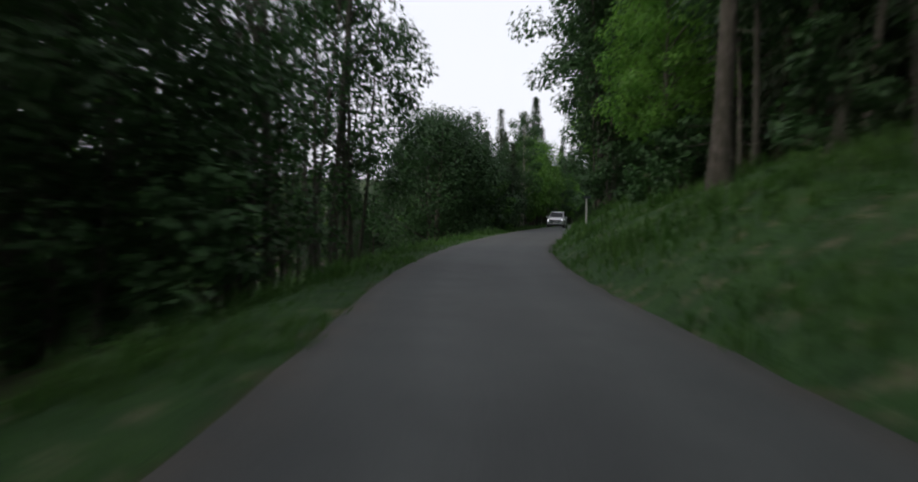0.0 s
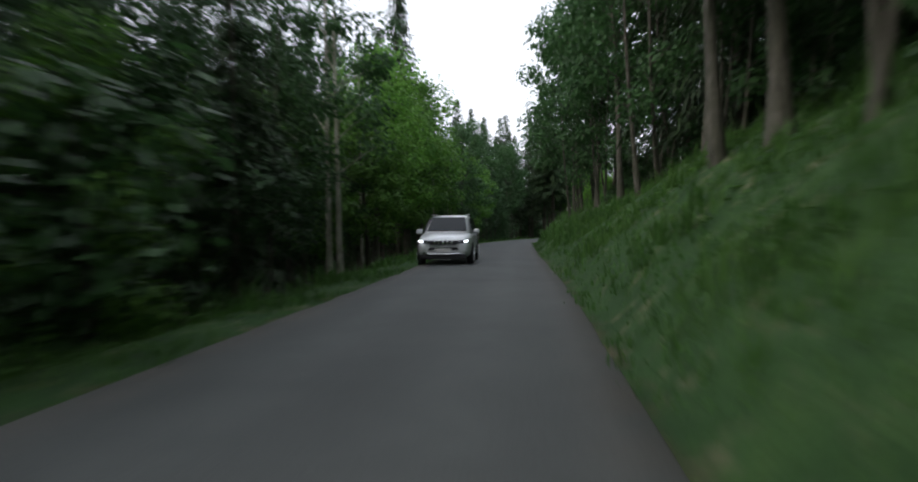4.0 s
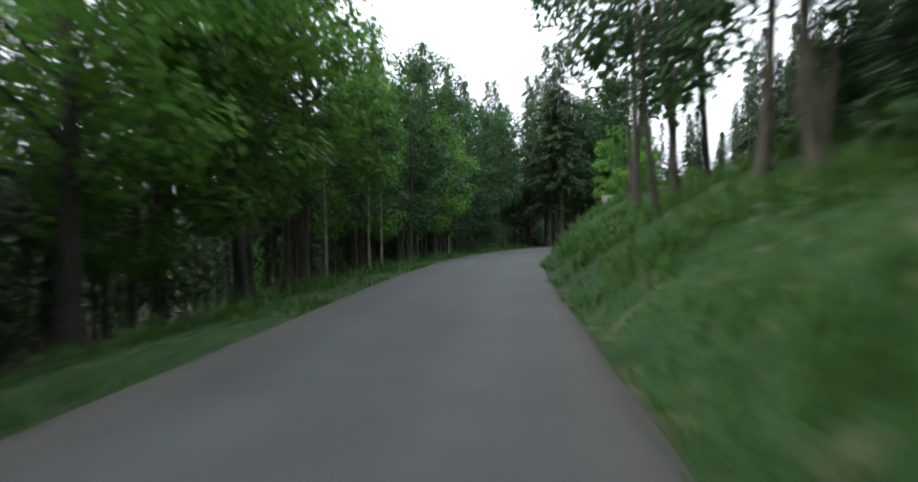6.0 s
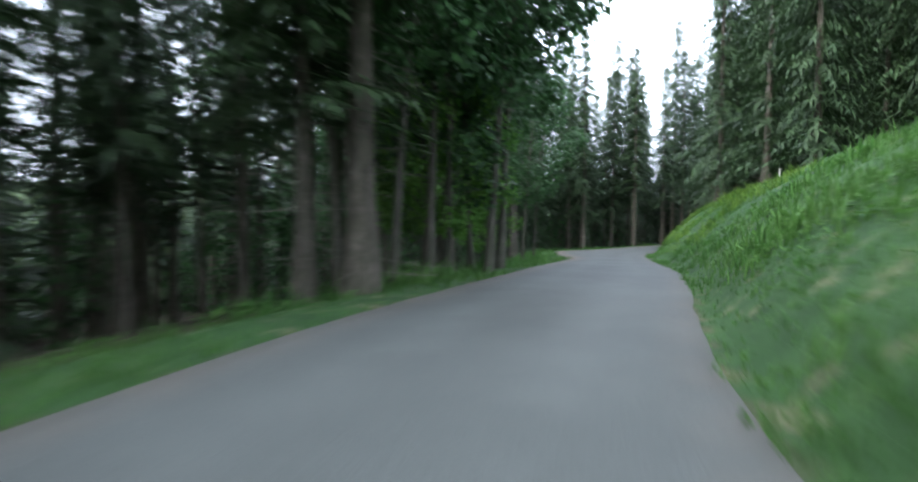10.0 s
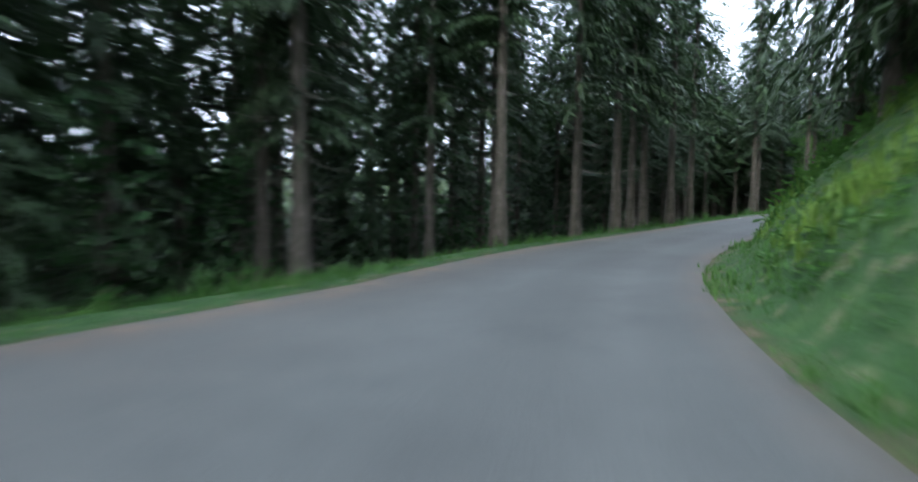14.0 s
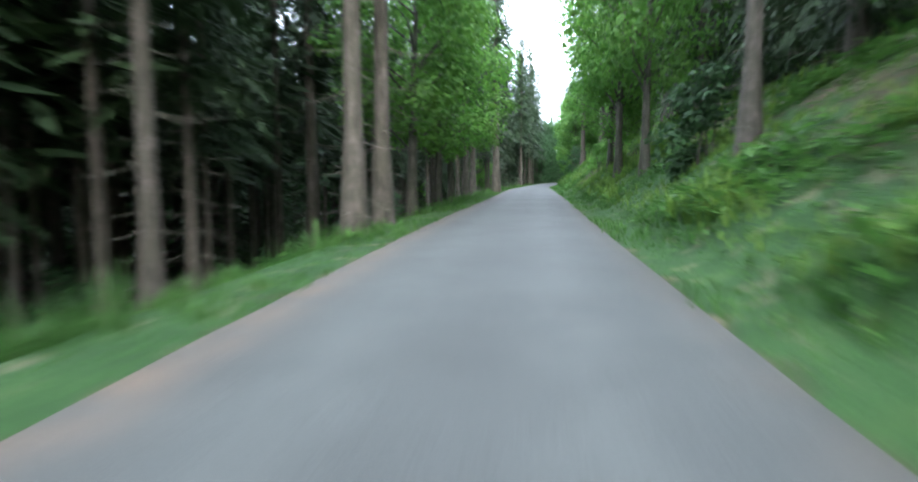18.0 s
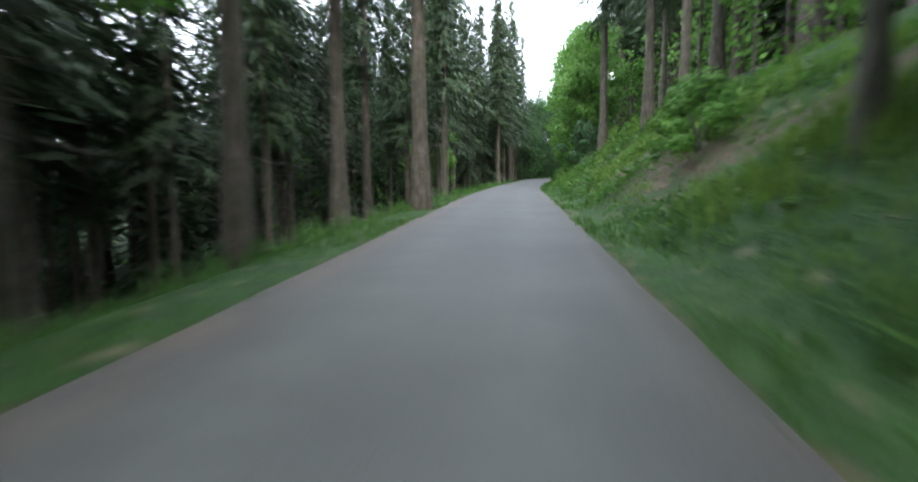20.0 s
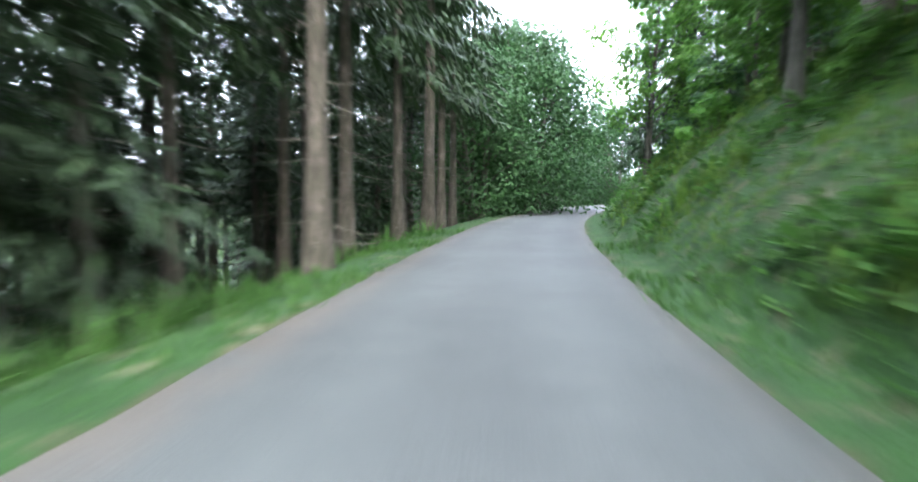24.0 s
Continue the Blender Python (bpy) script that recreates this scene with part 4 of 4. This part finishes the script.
for _ in range(1100):
    s, d = wood_rng.uniform(-60, 400), wood_rng.uniform(150, 420)
    x, y, _ = at(s, -d)
    hill.append((float(x), float(y), float(far_height(x, y)) - 1, wood_rng.uniform(0.7, 1.3), wood_rng.uniform(0, 6.28)))
for s0, s1, u0, u1, count in ((-60, 20, -150, -40, 260), (64, 372, -150, -46, 900), (20, 64, -150, -90, 60), (-60, 372, 44, 110, 900)):
    for _ in range(count):
        s, u = wood_rng.uniform(s0, s1), wood_rng.uniform(u0, u1)
        x, y, z = at(s, u)
        ss, uu = on_road(x, y)
        if u > 0 and (uu < 40 or ss > 360 or ss < -55):
            continue
        z = float(z) if u < 0 else far_height(x, y)
        hill.append((float(x), float(y), z - 0.3, wood_rng.uniform(0.45, 0.75) if u < 0 else wood_rng.uniform(0.7, 1.1), wood_rng.uniform(0, 6.28)))
woods("hillside_forest", CONIFERS, hill, NEEDLES_FAR, "spruce forest on the far valley side")


# ---- grass and herbs ----


def blades(name, spots, count, mat, label, wide=0.012):
    """Tufts of bent blades; spots are x, y, z, height."""
    rng = np.random.default_rng(3)
    P = np.array(spots)
    n = len(P) * count
    base = np.repeat(P[:, :3], count, 0) + np.concatenate([rng.uniform(-0.09, 0.09, (n, 2)), np.full((n, 1), -0.03)], 1)
    h = np.repeat(P[:, 3], count) * rng.uniform(0.6, 1.25, n)
    a, lean = rng.uniform(0, 6.28, n), rng.uniform(0.15, 0.9, n) * h
    side = np.stack([-np.sin(a), np.cos(a), np.zeros(n)], 1) * (wide * (0.6 + h * 2))[:, None]
    tip = base + np.stack([np.cos(a) * lean, np.sin(a) * lean, h], 1)
    mid = base + np.stack([np.cos(a) * lean * 0.3, np.sin(a) * lean * 0.3, h * 0.62], 1)
    V = np.stack([base - side, base + side, mid + side * 0.8, mid - side * 0.8, tip], 1).reshape(-1, 3)
    k = np.arange(n)[:, None] * 5
    quads, tris = k + [0, 1, 2, 3], k + [3, 2, 4]
    me = bpy.data.meshes.new(name)
    me.from_pydata(V.tolist(), [], quads.tolist() + tris.tolist())
    me.materials.append(mat)
    return tagged(new(name, me), label, "grass", kind="stuff")


def herb_cards(name, spots, mat, label):
    """Low leafy weeds; spots are x, y, z, size."""
    rng = random.Random(8)
    V, F = [], []
    for x, y, z, size in spots:
        for _ in range(7):
            a, e = rng.uniform(0, 6.28), rng.uniform(0.2, 1.1)
            d = Vector((math.cos(a) * math.cos(e), math.sin(a) * math.cos(e), math.sin(e)))
            w = size * rng.uniform(0.6, 1.2)
            c = Vector((x, y, z)) + d * w * rng.uniform(0.6, 1.6)
            card(V, F, c, (d + Vector((0, 0, -0.5))).normalized() * w * 0.55, d.cross(Vector((0.2, 0.1, 1))).normalized() * w * 0.5)
    return tagged(new(name, mesh_of(name, V, F, mat)), label, "plants", kind="stuff")


def verge_spots(n, seed, s0, s1, side, r0, r1, power, low, high):
    rng = np.random.default_rng(seed)
    s = rng.uniform(s0, s1, n)
    r = r0 + (r1 - r0) * rng.uniform(0, 1, n) ** power
    if side < 0:  # a bare, trodden edge beside the lay-by
        r = r + ramp(s, [(0, 0), (140, 0), (148, 0.4), (188, 0.4), (198, 0), (400, 0)])
    u = HALF + r if side > 0 else -left_edge(s) - r
    patch = 0.65 + 0.5 * np.sin(s * 0.9 + 2 * np.sin(s * 0.23) + r * 1.3)
    x, y, z = at(s, u)
    return np.stack([x, y, z, rng.uniform(low, high, n) * np.clip(patch, 0.35, 1.2)], 1)


tufts = np.concatenate([verge_spots(15000, 1, -6, 325, 1, 0.02, 1.6, 1.0, 0.10, 0.24), verge_spots(16000, 2, -6, 325, 1, 0.8, 6.5, 1.2, 0.16, 0.40), verge_spots(9000, 22, -6, 136, 1, 0.6, 5.5, 1.0, 0.26, 0.55),
                        verge_spots(16000, 3, -6, 330, -1, 0.02, 1.5, 1.0, 0.10, 0.24), verge_spots(8000, 4, -6, 330, -1, 0.9, 2.8, 1.0, 0.25, 0.5)])
on_drive = np.array([np.exp(-((q - 100.5 - 0.6 * max(v - HALF, 0)) / 2.0) ** 6) > 0.3 and HALF < v < HALF + 7 for q, v in (on_road(w[0], w[1]) for w in tufts)])
tufts = tufts[~on_drive]  # the worn farm drive stays bare
blades("grass", tufts, 3, BLADES, "rough green verge grass along the road")
weeds = np.concatenate([verge_spots(4000, 5, 104, 190, 1, 0.9, 5.5, 1.2, 0.08, 0.19), verge_spots(13000, 15, 178, 345, 1, 0.8, 7.0, 1.0, 0.08, 0.22), verge_spots(2600, 16, 174, 232, 1, 1.2, 6.0, 1.0, 0.15, 0.34), verge_spots(3600, 17, 262, 335, 1, 1.0, 6.5, 1.0, 0.14, 0.32), verge_spots(5000, 6, 4, 108, 1, 1.2, 7, 0.9, 0.07, 0.17),
                        verge_spots(3600, 7, -6, 330, -1, 1.0, 3.2, 0.8, 0.08, 0.2)])
long_tufts = np.concatenate([verge_spots(9000, 31, 172, 335, 1, 1.1, 3.5, 1.0, 0.25, 0.5), verge_spots(7000, 32, 172, 335, 1, 2.5, 7.0, 1.0, 0.3, 0.65), verge_spots(2400, 33, 140, 172, 1, 1.0, 5.5, 1.0, 0.25, 0.5)])
lush = np.array([noise.noise((q * 0.22, v * 0.55, 3.0)) > (0.12 if 256 < q < 278 and v < HALF + 3.4 else -0.12) for q, v in (on_road(w[0], w[1]) for w in long_tufts)])
long_tufts = long_tufts[lush]  # bare earth shows between
blades("long_grass", long_tufts, 4, LONG_BLADES, "long yellow-green grass hanging over the bank")
herb_cards("weeds", [tuple(float(v) for v in w) for w in weeds], HERBS, "broad-leaved weeds and ferns on the banks")

# ---- small things by the road ----
WHITE = plain("white_post_paint", (0.62, 0.61, 0.57), 0.6, 0, 0.12, 12)
WOOD = plain("weathered_wood", (0.28, 0.235, 0.17), 0.85, 0, 0.3, 14)
SIGN = plain("painted_board", (0.05, 0.06, 0.07), 0.5)
PALE_STONE = plain("pale_stone", (0.30, 0.29, 0.26), 0.9, 0, 0.2, 10)


def box(bm, size, at_place=(0, 0, 0), turn=0.0, bevel=0.01):
    m = Matrix.Translation(at_place) @ Matrix.Rotation(turn, 4, "Z") @ Matrix.Diagonal((*size, 1))
    made = bmesh.ops.create_cube(bm, size=1.0, matrix=m)
    if bevel:
        edges = list({e for v in made["verts"] for e in v.link_edges})
        bmesh.ops.bevel(bm, geom=edges, offset=bevel, segments=2, affect="EDGES", profile=0.6)


def from_bm(name, bm, mat, parent, label="", smooth=False):
    me = bpy.data.meshes.new(name)
    bm.to_mesh(me)
    bm.free()
    me.materials.append(mat)
    if smooth:
        me.polygons.foreach_set("use_smooth", [True] * len(me.polygons))
    return part(name, me, parent, label)


def signpost(x, y, tall, turn, board, thick=0.07):
    ob = tagged(new("signpost"), "slim white marker post with a small dark board", "signpost", "posts beside the road")
    bm = bmesh.new()
    box(bm, (thick, thick, tall + 0.4), (0, 0, tall / 2 - 0.2))
    from_bm("post", bm, WHITE, ob)
    bm = bmesh.new()
    box(bm, board, (0, -0.07, tall - board[2] / 2 + 0.03), 0, 0.006)
    from_bm("board", bm, SIGN, ob, "small dark direction board")
    ob.matrix_basis = pose(x, y, floor_z(x, y), 1.5, -2.0, turn)
    return ob


signpost(5.0, 26.3, 1.15, 10, (0.30, 0.02, 0.11), 0.05)
signpost(25.5, 104.2, 0.75, 20, (0.12, 0.02, 0.10), 0.05)
signpost(50.0, 128.5, 0.7, 35, (0.3, 0.02, 0.12), 0.05)


def trough(x, y, turn):
    ob = tagged(new("stone_trough"), "weathered pale stone water trough on the grassy crest", "trough")
    bm = bmesh.new()
    for size, place in (((1.7, 0.09, 0.6), (0, 0.33, 0.3)), ((1.7, 0.09, 0.6), (0, -0.33, 0.3)), ((0.09, 0.57, 0.6), (0.8, 0, 0.3)), ((0.09, 0.57, 0.6), (-0.8, 0, 0.3)), ((1.6, 0.6, 0.1), (0, 0, 0.05))):
        box(bm, size, place, 0, 0.015)
    from_bm("basin", bm, PALE_STONE, ob)
    bm = bmesh.new()
    box(bm, (0.12, 0.12, 1.3), (0.95, 0, 0.55))
    from_bm("post", bm, WOOD, ob)
    ob.matrix_basis = pose(x, y, floor_z(x, y) - 0.15, 0, 0, turn) @ Matrix.Diagonal((0.7, 0.7, 0.9, 1))


trough(23.0, 92.9, 12)


def slat_fence(x, y, turn, bays=3):
    ob = tagged(new("fence"), "white-painted slatted fence on the meadow behind the crest", "fence")
    for k in range(bays + 1):
        bm = bmesh.new()
        box(bm, (0.10, 0.10, 1.7), (k * 2.0, 0, 0.55))
        from_bm("post", bm, WHITE, ob)
    for k in range(bays):
        for z in (0.25, 0.62, 0.99, 1.3):
            bm = bmesh.new()
            box(bm, (1.98, 0.03, 0.24), (k * 2.0 + 1.0, -0.07, z), 0, 0.006)
            from_bm("board", bm, WHITE, ob)
    ob.matrix_basis = pose(x, y, floor_z(x, y) - 0.1, 0, 0, turn)


slat_fence(40.0, 111.6, 28)


def barrier(x, y, turn):
    ob = tagged(new("wooden_barrier"), "low wooden rail on two posts beside the farm track", "barrier")
    for k in (-1.1, 1.1):
        bm = bmesh.new()
        box(bm, (0.09, 0.09, 1.1), (k, 0, 0.2))
        from_bm("post", bm, WOOD, ob)
    bm = bmesh.new()
    box(bm, (2.9, 0.06, 0.13), (0, -0.09, 0.62))
    from_bm("rail", bm, WOOD, ob, "pale weathered rail")
    ob.matrix_basis = pose(x, y, floor_z(x, y), 0, 0, turn) @ Matrix.Diagonal((1, 1, 0.6, 1))


barrier(9.6, 29.9, -8)


def paint_mark(x, y, turn):
    """A short dab of worn white paint on the asphalt, with ragged ends."""
    rng = random.Random(9)
    bm = bmesh.new()
    side = []
    for k in range(9):
        a = -0.28 + 0.07 * k
        w = 0.055 * math.sin(math.pi * (k + 0.7) / 9.4) ** 0.5
        side.append((bm.verts.new((a, w + rng.uniform(-0.012, 0.012), 0.004)), bm.verts.new((a, -w + rng.uniform(-0.012, 0.012), 0.004))))
    for (a, b), (c, d) in zip(side, side[1:]):
        bm.faces.new((a, b, d, c))
    low = bmesh.ops.extrude_face_region(bm, geom=bm.faces[:])["geom"]
    bmesh.ops.translate(bm, vec=(0, 0, -0.008), verts=[v for v in low if isinstance(v, bmesh.types.BMVert)])
    bmesh.ops.recalc_face_normals(bm, faces=bm.faces)
    ob = from_bm("paint_mark", bm, WHITE, None)
    ob.matrix_basis = pose(x, y, float(np.interp(on_road(x, y)[0], ALONG, LINE[:, 2])) + 0.03, 0, 0, turn)
    return tagged(ob, "small worn white paint dab on the asphalt", "road marking")


paint_mark(93.9, 165.4, 22)


def dead_branch(x, y, turn, seed, size=1.0):
    """A bleached fallen branch, propped on the bank."""
    rng = random.Random(seed)
    ob = tagged(new("dead_branch"), "bleached dead branch lying on the bank", "branch")
    V, F = [], []
    main = [Vector((0, 0, 0.1)), Vector((0.9, 0.1, 0.35)), Vector((1.8, 0.1, 0.75)), Vector((2.6, 0.0, 1.3))]
    tube(V, F, main, [0.032, 0.026, 0.018, 0.006], 6)
    part("limb", mesh_of("limb", V, F, BARK_BIRCH, True), ob)
    for k in range(5):
        V, F = [], []
        p = along_line(main, 0.25 + 0.14 * k)
        d = Vector((rng.uniform(0.2, 0.8), rng.choice((-1, 1)) * rng.uniform(0.4, 0.9), rng.uniform(0.1, 0.7))).normalized() * rng.uniform(0.5, 1.0)
        tube(V, F, [p, p + d * 0.6, p + d + Vector((0, 0, 0.15))], [0.014, 0.009, 0.003], 4)
        part("twig", mesh_of("twig", V, F, BARK_BIRCH, True), ob)
    ob.matrix_basis = pose(x, y, floor_z(x, y), 0, 0, turn) @ Matrix.Diagonal((size, size, size, 1))


dead_branch(15.4, 64.8, -15, 1, 1.0)
dead_branch(16.0, 63.6, -2, 2, 0.9)

# ---- the oncoming car ----
PAINT = plain("silver_white_paint", (0.62, 0.64, 0.65), 0.28, 0.15, 0.03, 3)
PAINT.node_tree.nodes["Principled BSDF"].inputs["Coat Weight"].default_value = 0.6
TRIM = plain("black_plastic", (0.022, 0.022, 0.024), 0.55)
GLASS = plain("dark_car_glass", (0.012, 0.016, 0.018), 0.05, 0, 0.05)
GLASS.node_tree.nodes["Principled BSDF"].inputs["Specular IOR Level"].default_value = 0.12
RUBBER = plain("tyre_rubber", (0.02, 0.02, 0.02), 0.85)
ALLOY = plain("alloy", (0.5, 0.5, 0.52), 0.3, 0.9)
CHROME = plain("chrome", (0.7, 0.7, 0.72), 0.12, 1.0, 0.03)
PLATE = plain("plate", (0.7, 0.7, 0.68), 0.5)
LAMP, lnt, lb = material("headlight_glow", 0.2)
lb.inputs["Base Color"].default_value = (0.9, 0.92, 0.95, 1)
lb.inputs["Emission Color"].default_value = (0.9, 0.95, 1.0, 1)
lb.inputs["Emission Strength"].default_value = 3.5


def loft(sections, closed_ends=True):
    """A bmesh through rings of equal length."""
    bm = bmesh.new()
    rings = [[bm.verts.new(p) for p in ring] for ring in sections]
    n = len(rings[0])
    for a, b in zip(rings, rings[1:]):
        for i in range(n):
            bm.faces.new((a[i], a[(i + 1) % n], b[(i + 1) % n], b[i]))
    if closed_ends:
        bm.faces.new(rings[0][::-1])
        bm.faces.new(rings[-1])
    bmesh.ops.recalc_face_normals(bm, faces=bm.faces)
    return bm


def panel(points, thick, name, mat, parent, label=""):
    """A thin plate through the four or more points, given outwards."""
    bm = bmesh.new()
    f = bm.faces.new([bm.verts.new(p) for p in points])
    bmesh.ops.recalc_face_normals(bm, faces=[f])
    bmesh.ops.solidify(bm, geom=[f], thickness=thick)
    return from_bm(name, bm, mat, parent, label)


def build_car(s, u):
    car = tagged(new("car"), "silver-white compact off-road car with lit headlights", "car")
    secs = []  # length, half width, underside, shoulder height, top
    for y, w, lo, sh, top in ((-2.06, 0.70, 0.52, 0.80, 0.98), (-2.0, 0.82, 0.40, 0.86, 1.02), (-1.6, 0.875, 0.30, 0.90, 1.03), (-0.6, 0.885, 0.27, 0.90, 1.02), (0.5, 0.885, 0.27, 0.90, 1.02),
                              (0.95, 0.885, 0.27, 0.90, 1.04), (1.45, 0.87, 0.28, 0.88, 1.00), (1.85, 0.83, 0.32, 0.84, 0.94), (2.02, 0.76, 0.38, 0.78, 0.86), (2.09, 0.64, 0.46, 0.70, 0.76)):
        half = [(w * 0.86, lo), (w * 0.97, lo + 0.10), (w, (lo + sh) / 2), (w * 0.985, sh), (w * 0.90, top - 0.015), (w * 0.5, top + 0.012)]
        ring = [(x, y, z) for x, z in half] + [(-x, y, z) for x, z in half[::-1]]
        secs.append(ring)
    from_bm("body", loft(secs), PAINT, car, "silver-white painted body", True)
    roof = []
    for y, wb, zb, wt, zt in ((-1.95, 0.74, 0.99, 0.60, 1.20), (-1.62, 0.78, 1.0, 0.62, 1.55), (-0.9, 0.80, 1.0, 0.65, 1.60), (-0.1, 0.80, 1.0, 0.65, 1.585), (0.22, 0.80, 1.0, 0.63, 1.53), (0.98, 0.78, 1.0, 0.72, 1.06)):
        half = [(wb, zb), (wb * 0.5 + wt * 0.5, zb * 0.5 + zt * 0.5), (wt, zt - 0.05), (wt * 0.9, zt), (wt * 0.4, zt + 0.02)]
        roof.append([(x, y, z) for x, z in half] + [(-x, y, z) for x, z in half[::-1]])
    from_bm("cabin", loft(roof), PAINT, car, "", True)
    panel([(-0.66, 0.955, 1.10), (0.66, 0.955, 1.10), (0.57, 0.27, 1.535), (-0.57, 0.27, 1.535)], 0.03, "windscreen", GLASS, car, "dark tinted windscreen")
    panel([(-0.56, -1.90, 1.15), (0.56, -1.90, 1.15), (0.52, -1.66, 1.52), (-0.52, -1.66, 1.52)], 0.03, "rear_window", GLASS, car)
    for k in (-1, 1):
        panel([(k * 0.825, 0.72, 1.06), (k * 0.83, -0.42, 1.06), (k * 0.70, -0.42, 1.52), (k * 0.685, 0.16, 1.50)], 0.025, "side_window", GLASS, car)
        panel([(k * 0.83, -0.50, 1.06), (k * 0.815, -1.50, 1.08), (k * 0.685, -1.42, 1.49), (k * 0.70, -0.50, 1.52)], 0.025, "side_window", GLASS, car)
        bm = bmesh.new()
        box(bm, (0.04, 1.5, 0.035), (k * 0.60, -0.75, 1.635), 0, 0.012)
        from_bm("roof_rail", bm, ALLOY, car)
        bm = bmesh.new()
        box(bm, (0.20, 0.10, 0.15), (k * 0.97, 0.62, 1.09), 0, 0.04)
        from_bm("mirror", bm, PAINT, car)
        bm = bmesh.new()
        box(bm, (0.05, 2.3, 0.16), (k * 0.872, -0.02, 0.36), 0, 0.02)
        from_bm("sill_cladding", bm, TRIM, car)
        lamp = panel([(k * 0.42, 2.09, 0.83), (k * 0.80, 1.95, 0.87), (k * 0.79, 1.97, 0.75), (k * 0.42, 2.105, 0.73)], 0.05, "headlight", TRIM, car, "dark headlight housing")
        panel([(k * 0.66, 2.075, 0.83), (k * 0.77, 2.02, 0.845), (k * 0.765, 2.03, 0.79), (k * 0.66, 2.085, 0.78)], 0.04, "lens", LAMP, lamp, "lit white lens")
        bm = bmesh.new()
        box(bm, (0.07, 0.03, 0.04), (k * 0.52, 2.115, 0.79), 0, 0.01)
        from_bm("reflector", bm, CHROME, lamp)
        bm = bmesh.new()
        box(bm, (0.03, 0.22, 0.03), (k * 0.90, 0.05, 0.93), 0, 0.01)
        from_bm("door_handle", bm, PAINT, car)
        panel([(k * 0.60, 2.08, 0.52), (k * 0.76, 1.99, 0.53), (k * 0.74, 2.0, 0.43), (k * 0.60, 2.07, 0.43)], 0.04, "fog_light", CHROME, car)
        for yy in (1.25, -1.28):
            bm = bmesh.new()
            bmesh.ops.create_cone(bm, cap_ends=True, segments=28, radius1=0.39, radius2=0.39, depth=0.08, matrix=Matrix.Translation((k * 0.86, yy, 0.36)) @ Matrix.Rotation(radians(90), 4, "Y"))
            from_bm("wheel_arch", bm, TRIM, car)
            wheel = new("wheel")
            wheel.parent = car
            wheel.location = (k * 0.80, yy, 0.335)
            bm = bmesh.new()
            bmesh.ops.create_cone(bm, cap_ends=True, segments=32, radius1=0.335, radius2=0.335, depth=0.215, matrix=Matrix.Rotation(radians(90), 4, "Y"))
            bmesh.ops.bevel(bm, geom=[e for e in bm.edges if len(e.link_faces) == 2 and any(len(f.verts) > 4 for f in e.link_faces)], offset=0.035, segments=3, affect="EDGES")
            from_bm("tyre", bm, RUBBER, wheel)
            bm = bmesh.new()
            bmesh.ops.create_cone(bm, cap_ends=True, segments=24, radius1=0.22, radius2=0.20, depth=0.03, matrix=Matrix.Translation((k * 0.115, 0, 0)) @ Matrix.Rotation(radians(90 * k), 4, "Y"))
            for i in range(5):
                a = i * 2 * math.pi / 5
                bm2 = Matrix.Translation((k * 0.13, 0.11 * math.sin(a), 0.11 * math.cos(a))) @ Matrix.Rotation(-a, 4, "X") @ Matrix.Diagonal((0.03, 0.05, 0.2, 1))
                bmesh.ops.create_cube(bm, size=1.0, matrix=bm2)
            from_bm("rim", bm, ALLOY, wheel)
    panel([(-0.43, 2.10, 0.83), (0.43, 2.10, 0.83), (0.42, 2.12, 0.70), (-0.42, 2.12, 0.70)], 0.05, "grille", TRIM, car, "black grille")
    for k in range(5):
        bm = bmesh.new()
        box(bm, (0.065, 0.03, 0.11), (-0.28 + 0.14 * k, 2.16, 0.765), 0, 0.012)
        from_bm("grille_slot", bm, CHROME, car)
    panel([(-0.44, 2.10, 0.62), (0.44, 2.10, 0.62), (0.56, 2.08, 0.44), (-0.56, 2.08, 0.44)], 0.06, "lower_intake", TRIM, car)
    bm = bmesh.new()
    box(bm, (1.1, 0.05, 0.04), (0, 2.10, 0.415), 0, 0.012)
    from_bm("skid_trim", bm, CHROME, car)
    bm = bmesh.new()
    box(bm, (1.45, 0.20, 0.16), (0, 1.99, 0.32), 0, 0.04)
    from_bm("valance", bm, TRIM, car, "black lower bumper")
    bm = bmesh.new()
    box(bm, (0.50, 0.02, 0.11), (0, 2.17, 0.54), 0, 0.004)
    from_bm("plate", bm, PLATE, car, "pale number plate")
    x, y, _ = at(s, u)
    z = float(np.interp(s, ALONG, LINE[:, 2])) + 0.015
    i = int(np.argmin(np.abs(ALONG - s)))
    car.matrix_basis = pose(float(x), float(y), z, 0, 0, math.degrees(math.atan2(-WAY[i, 0], WAY[i, 1])) + 180)
    return car


build_car(68.4, -1.25)
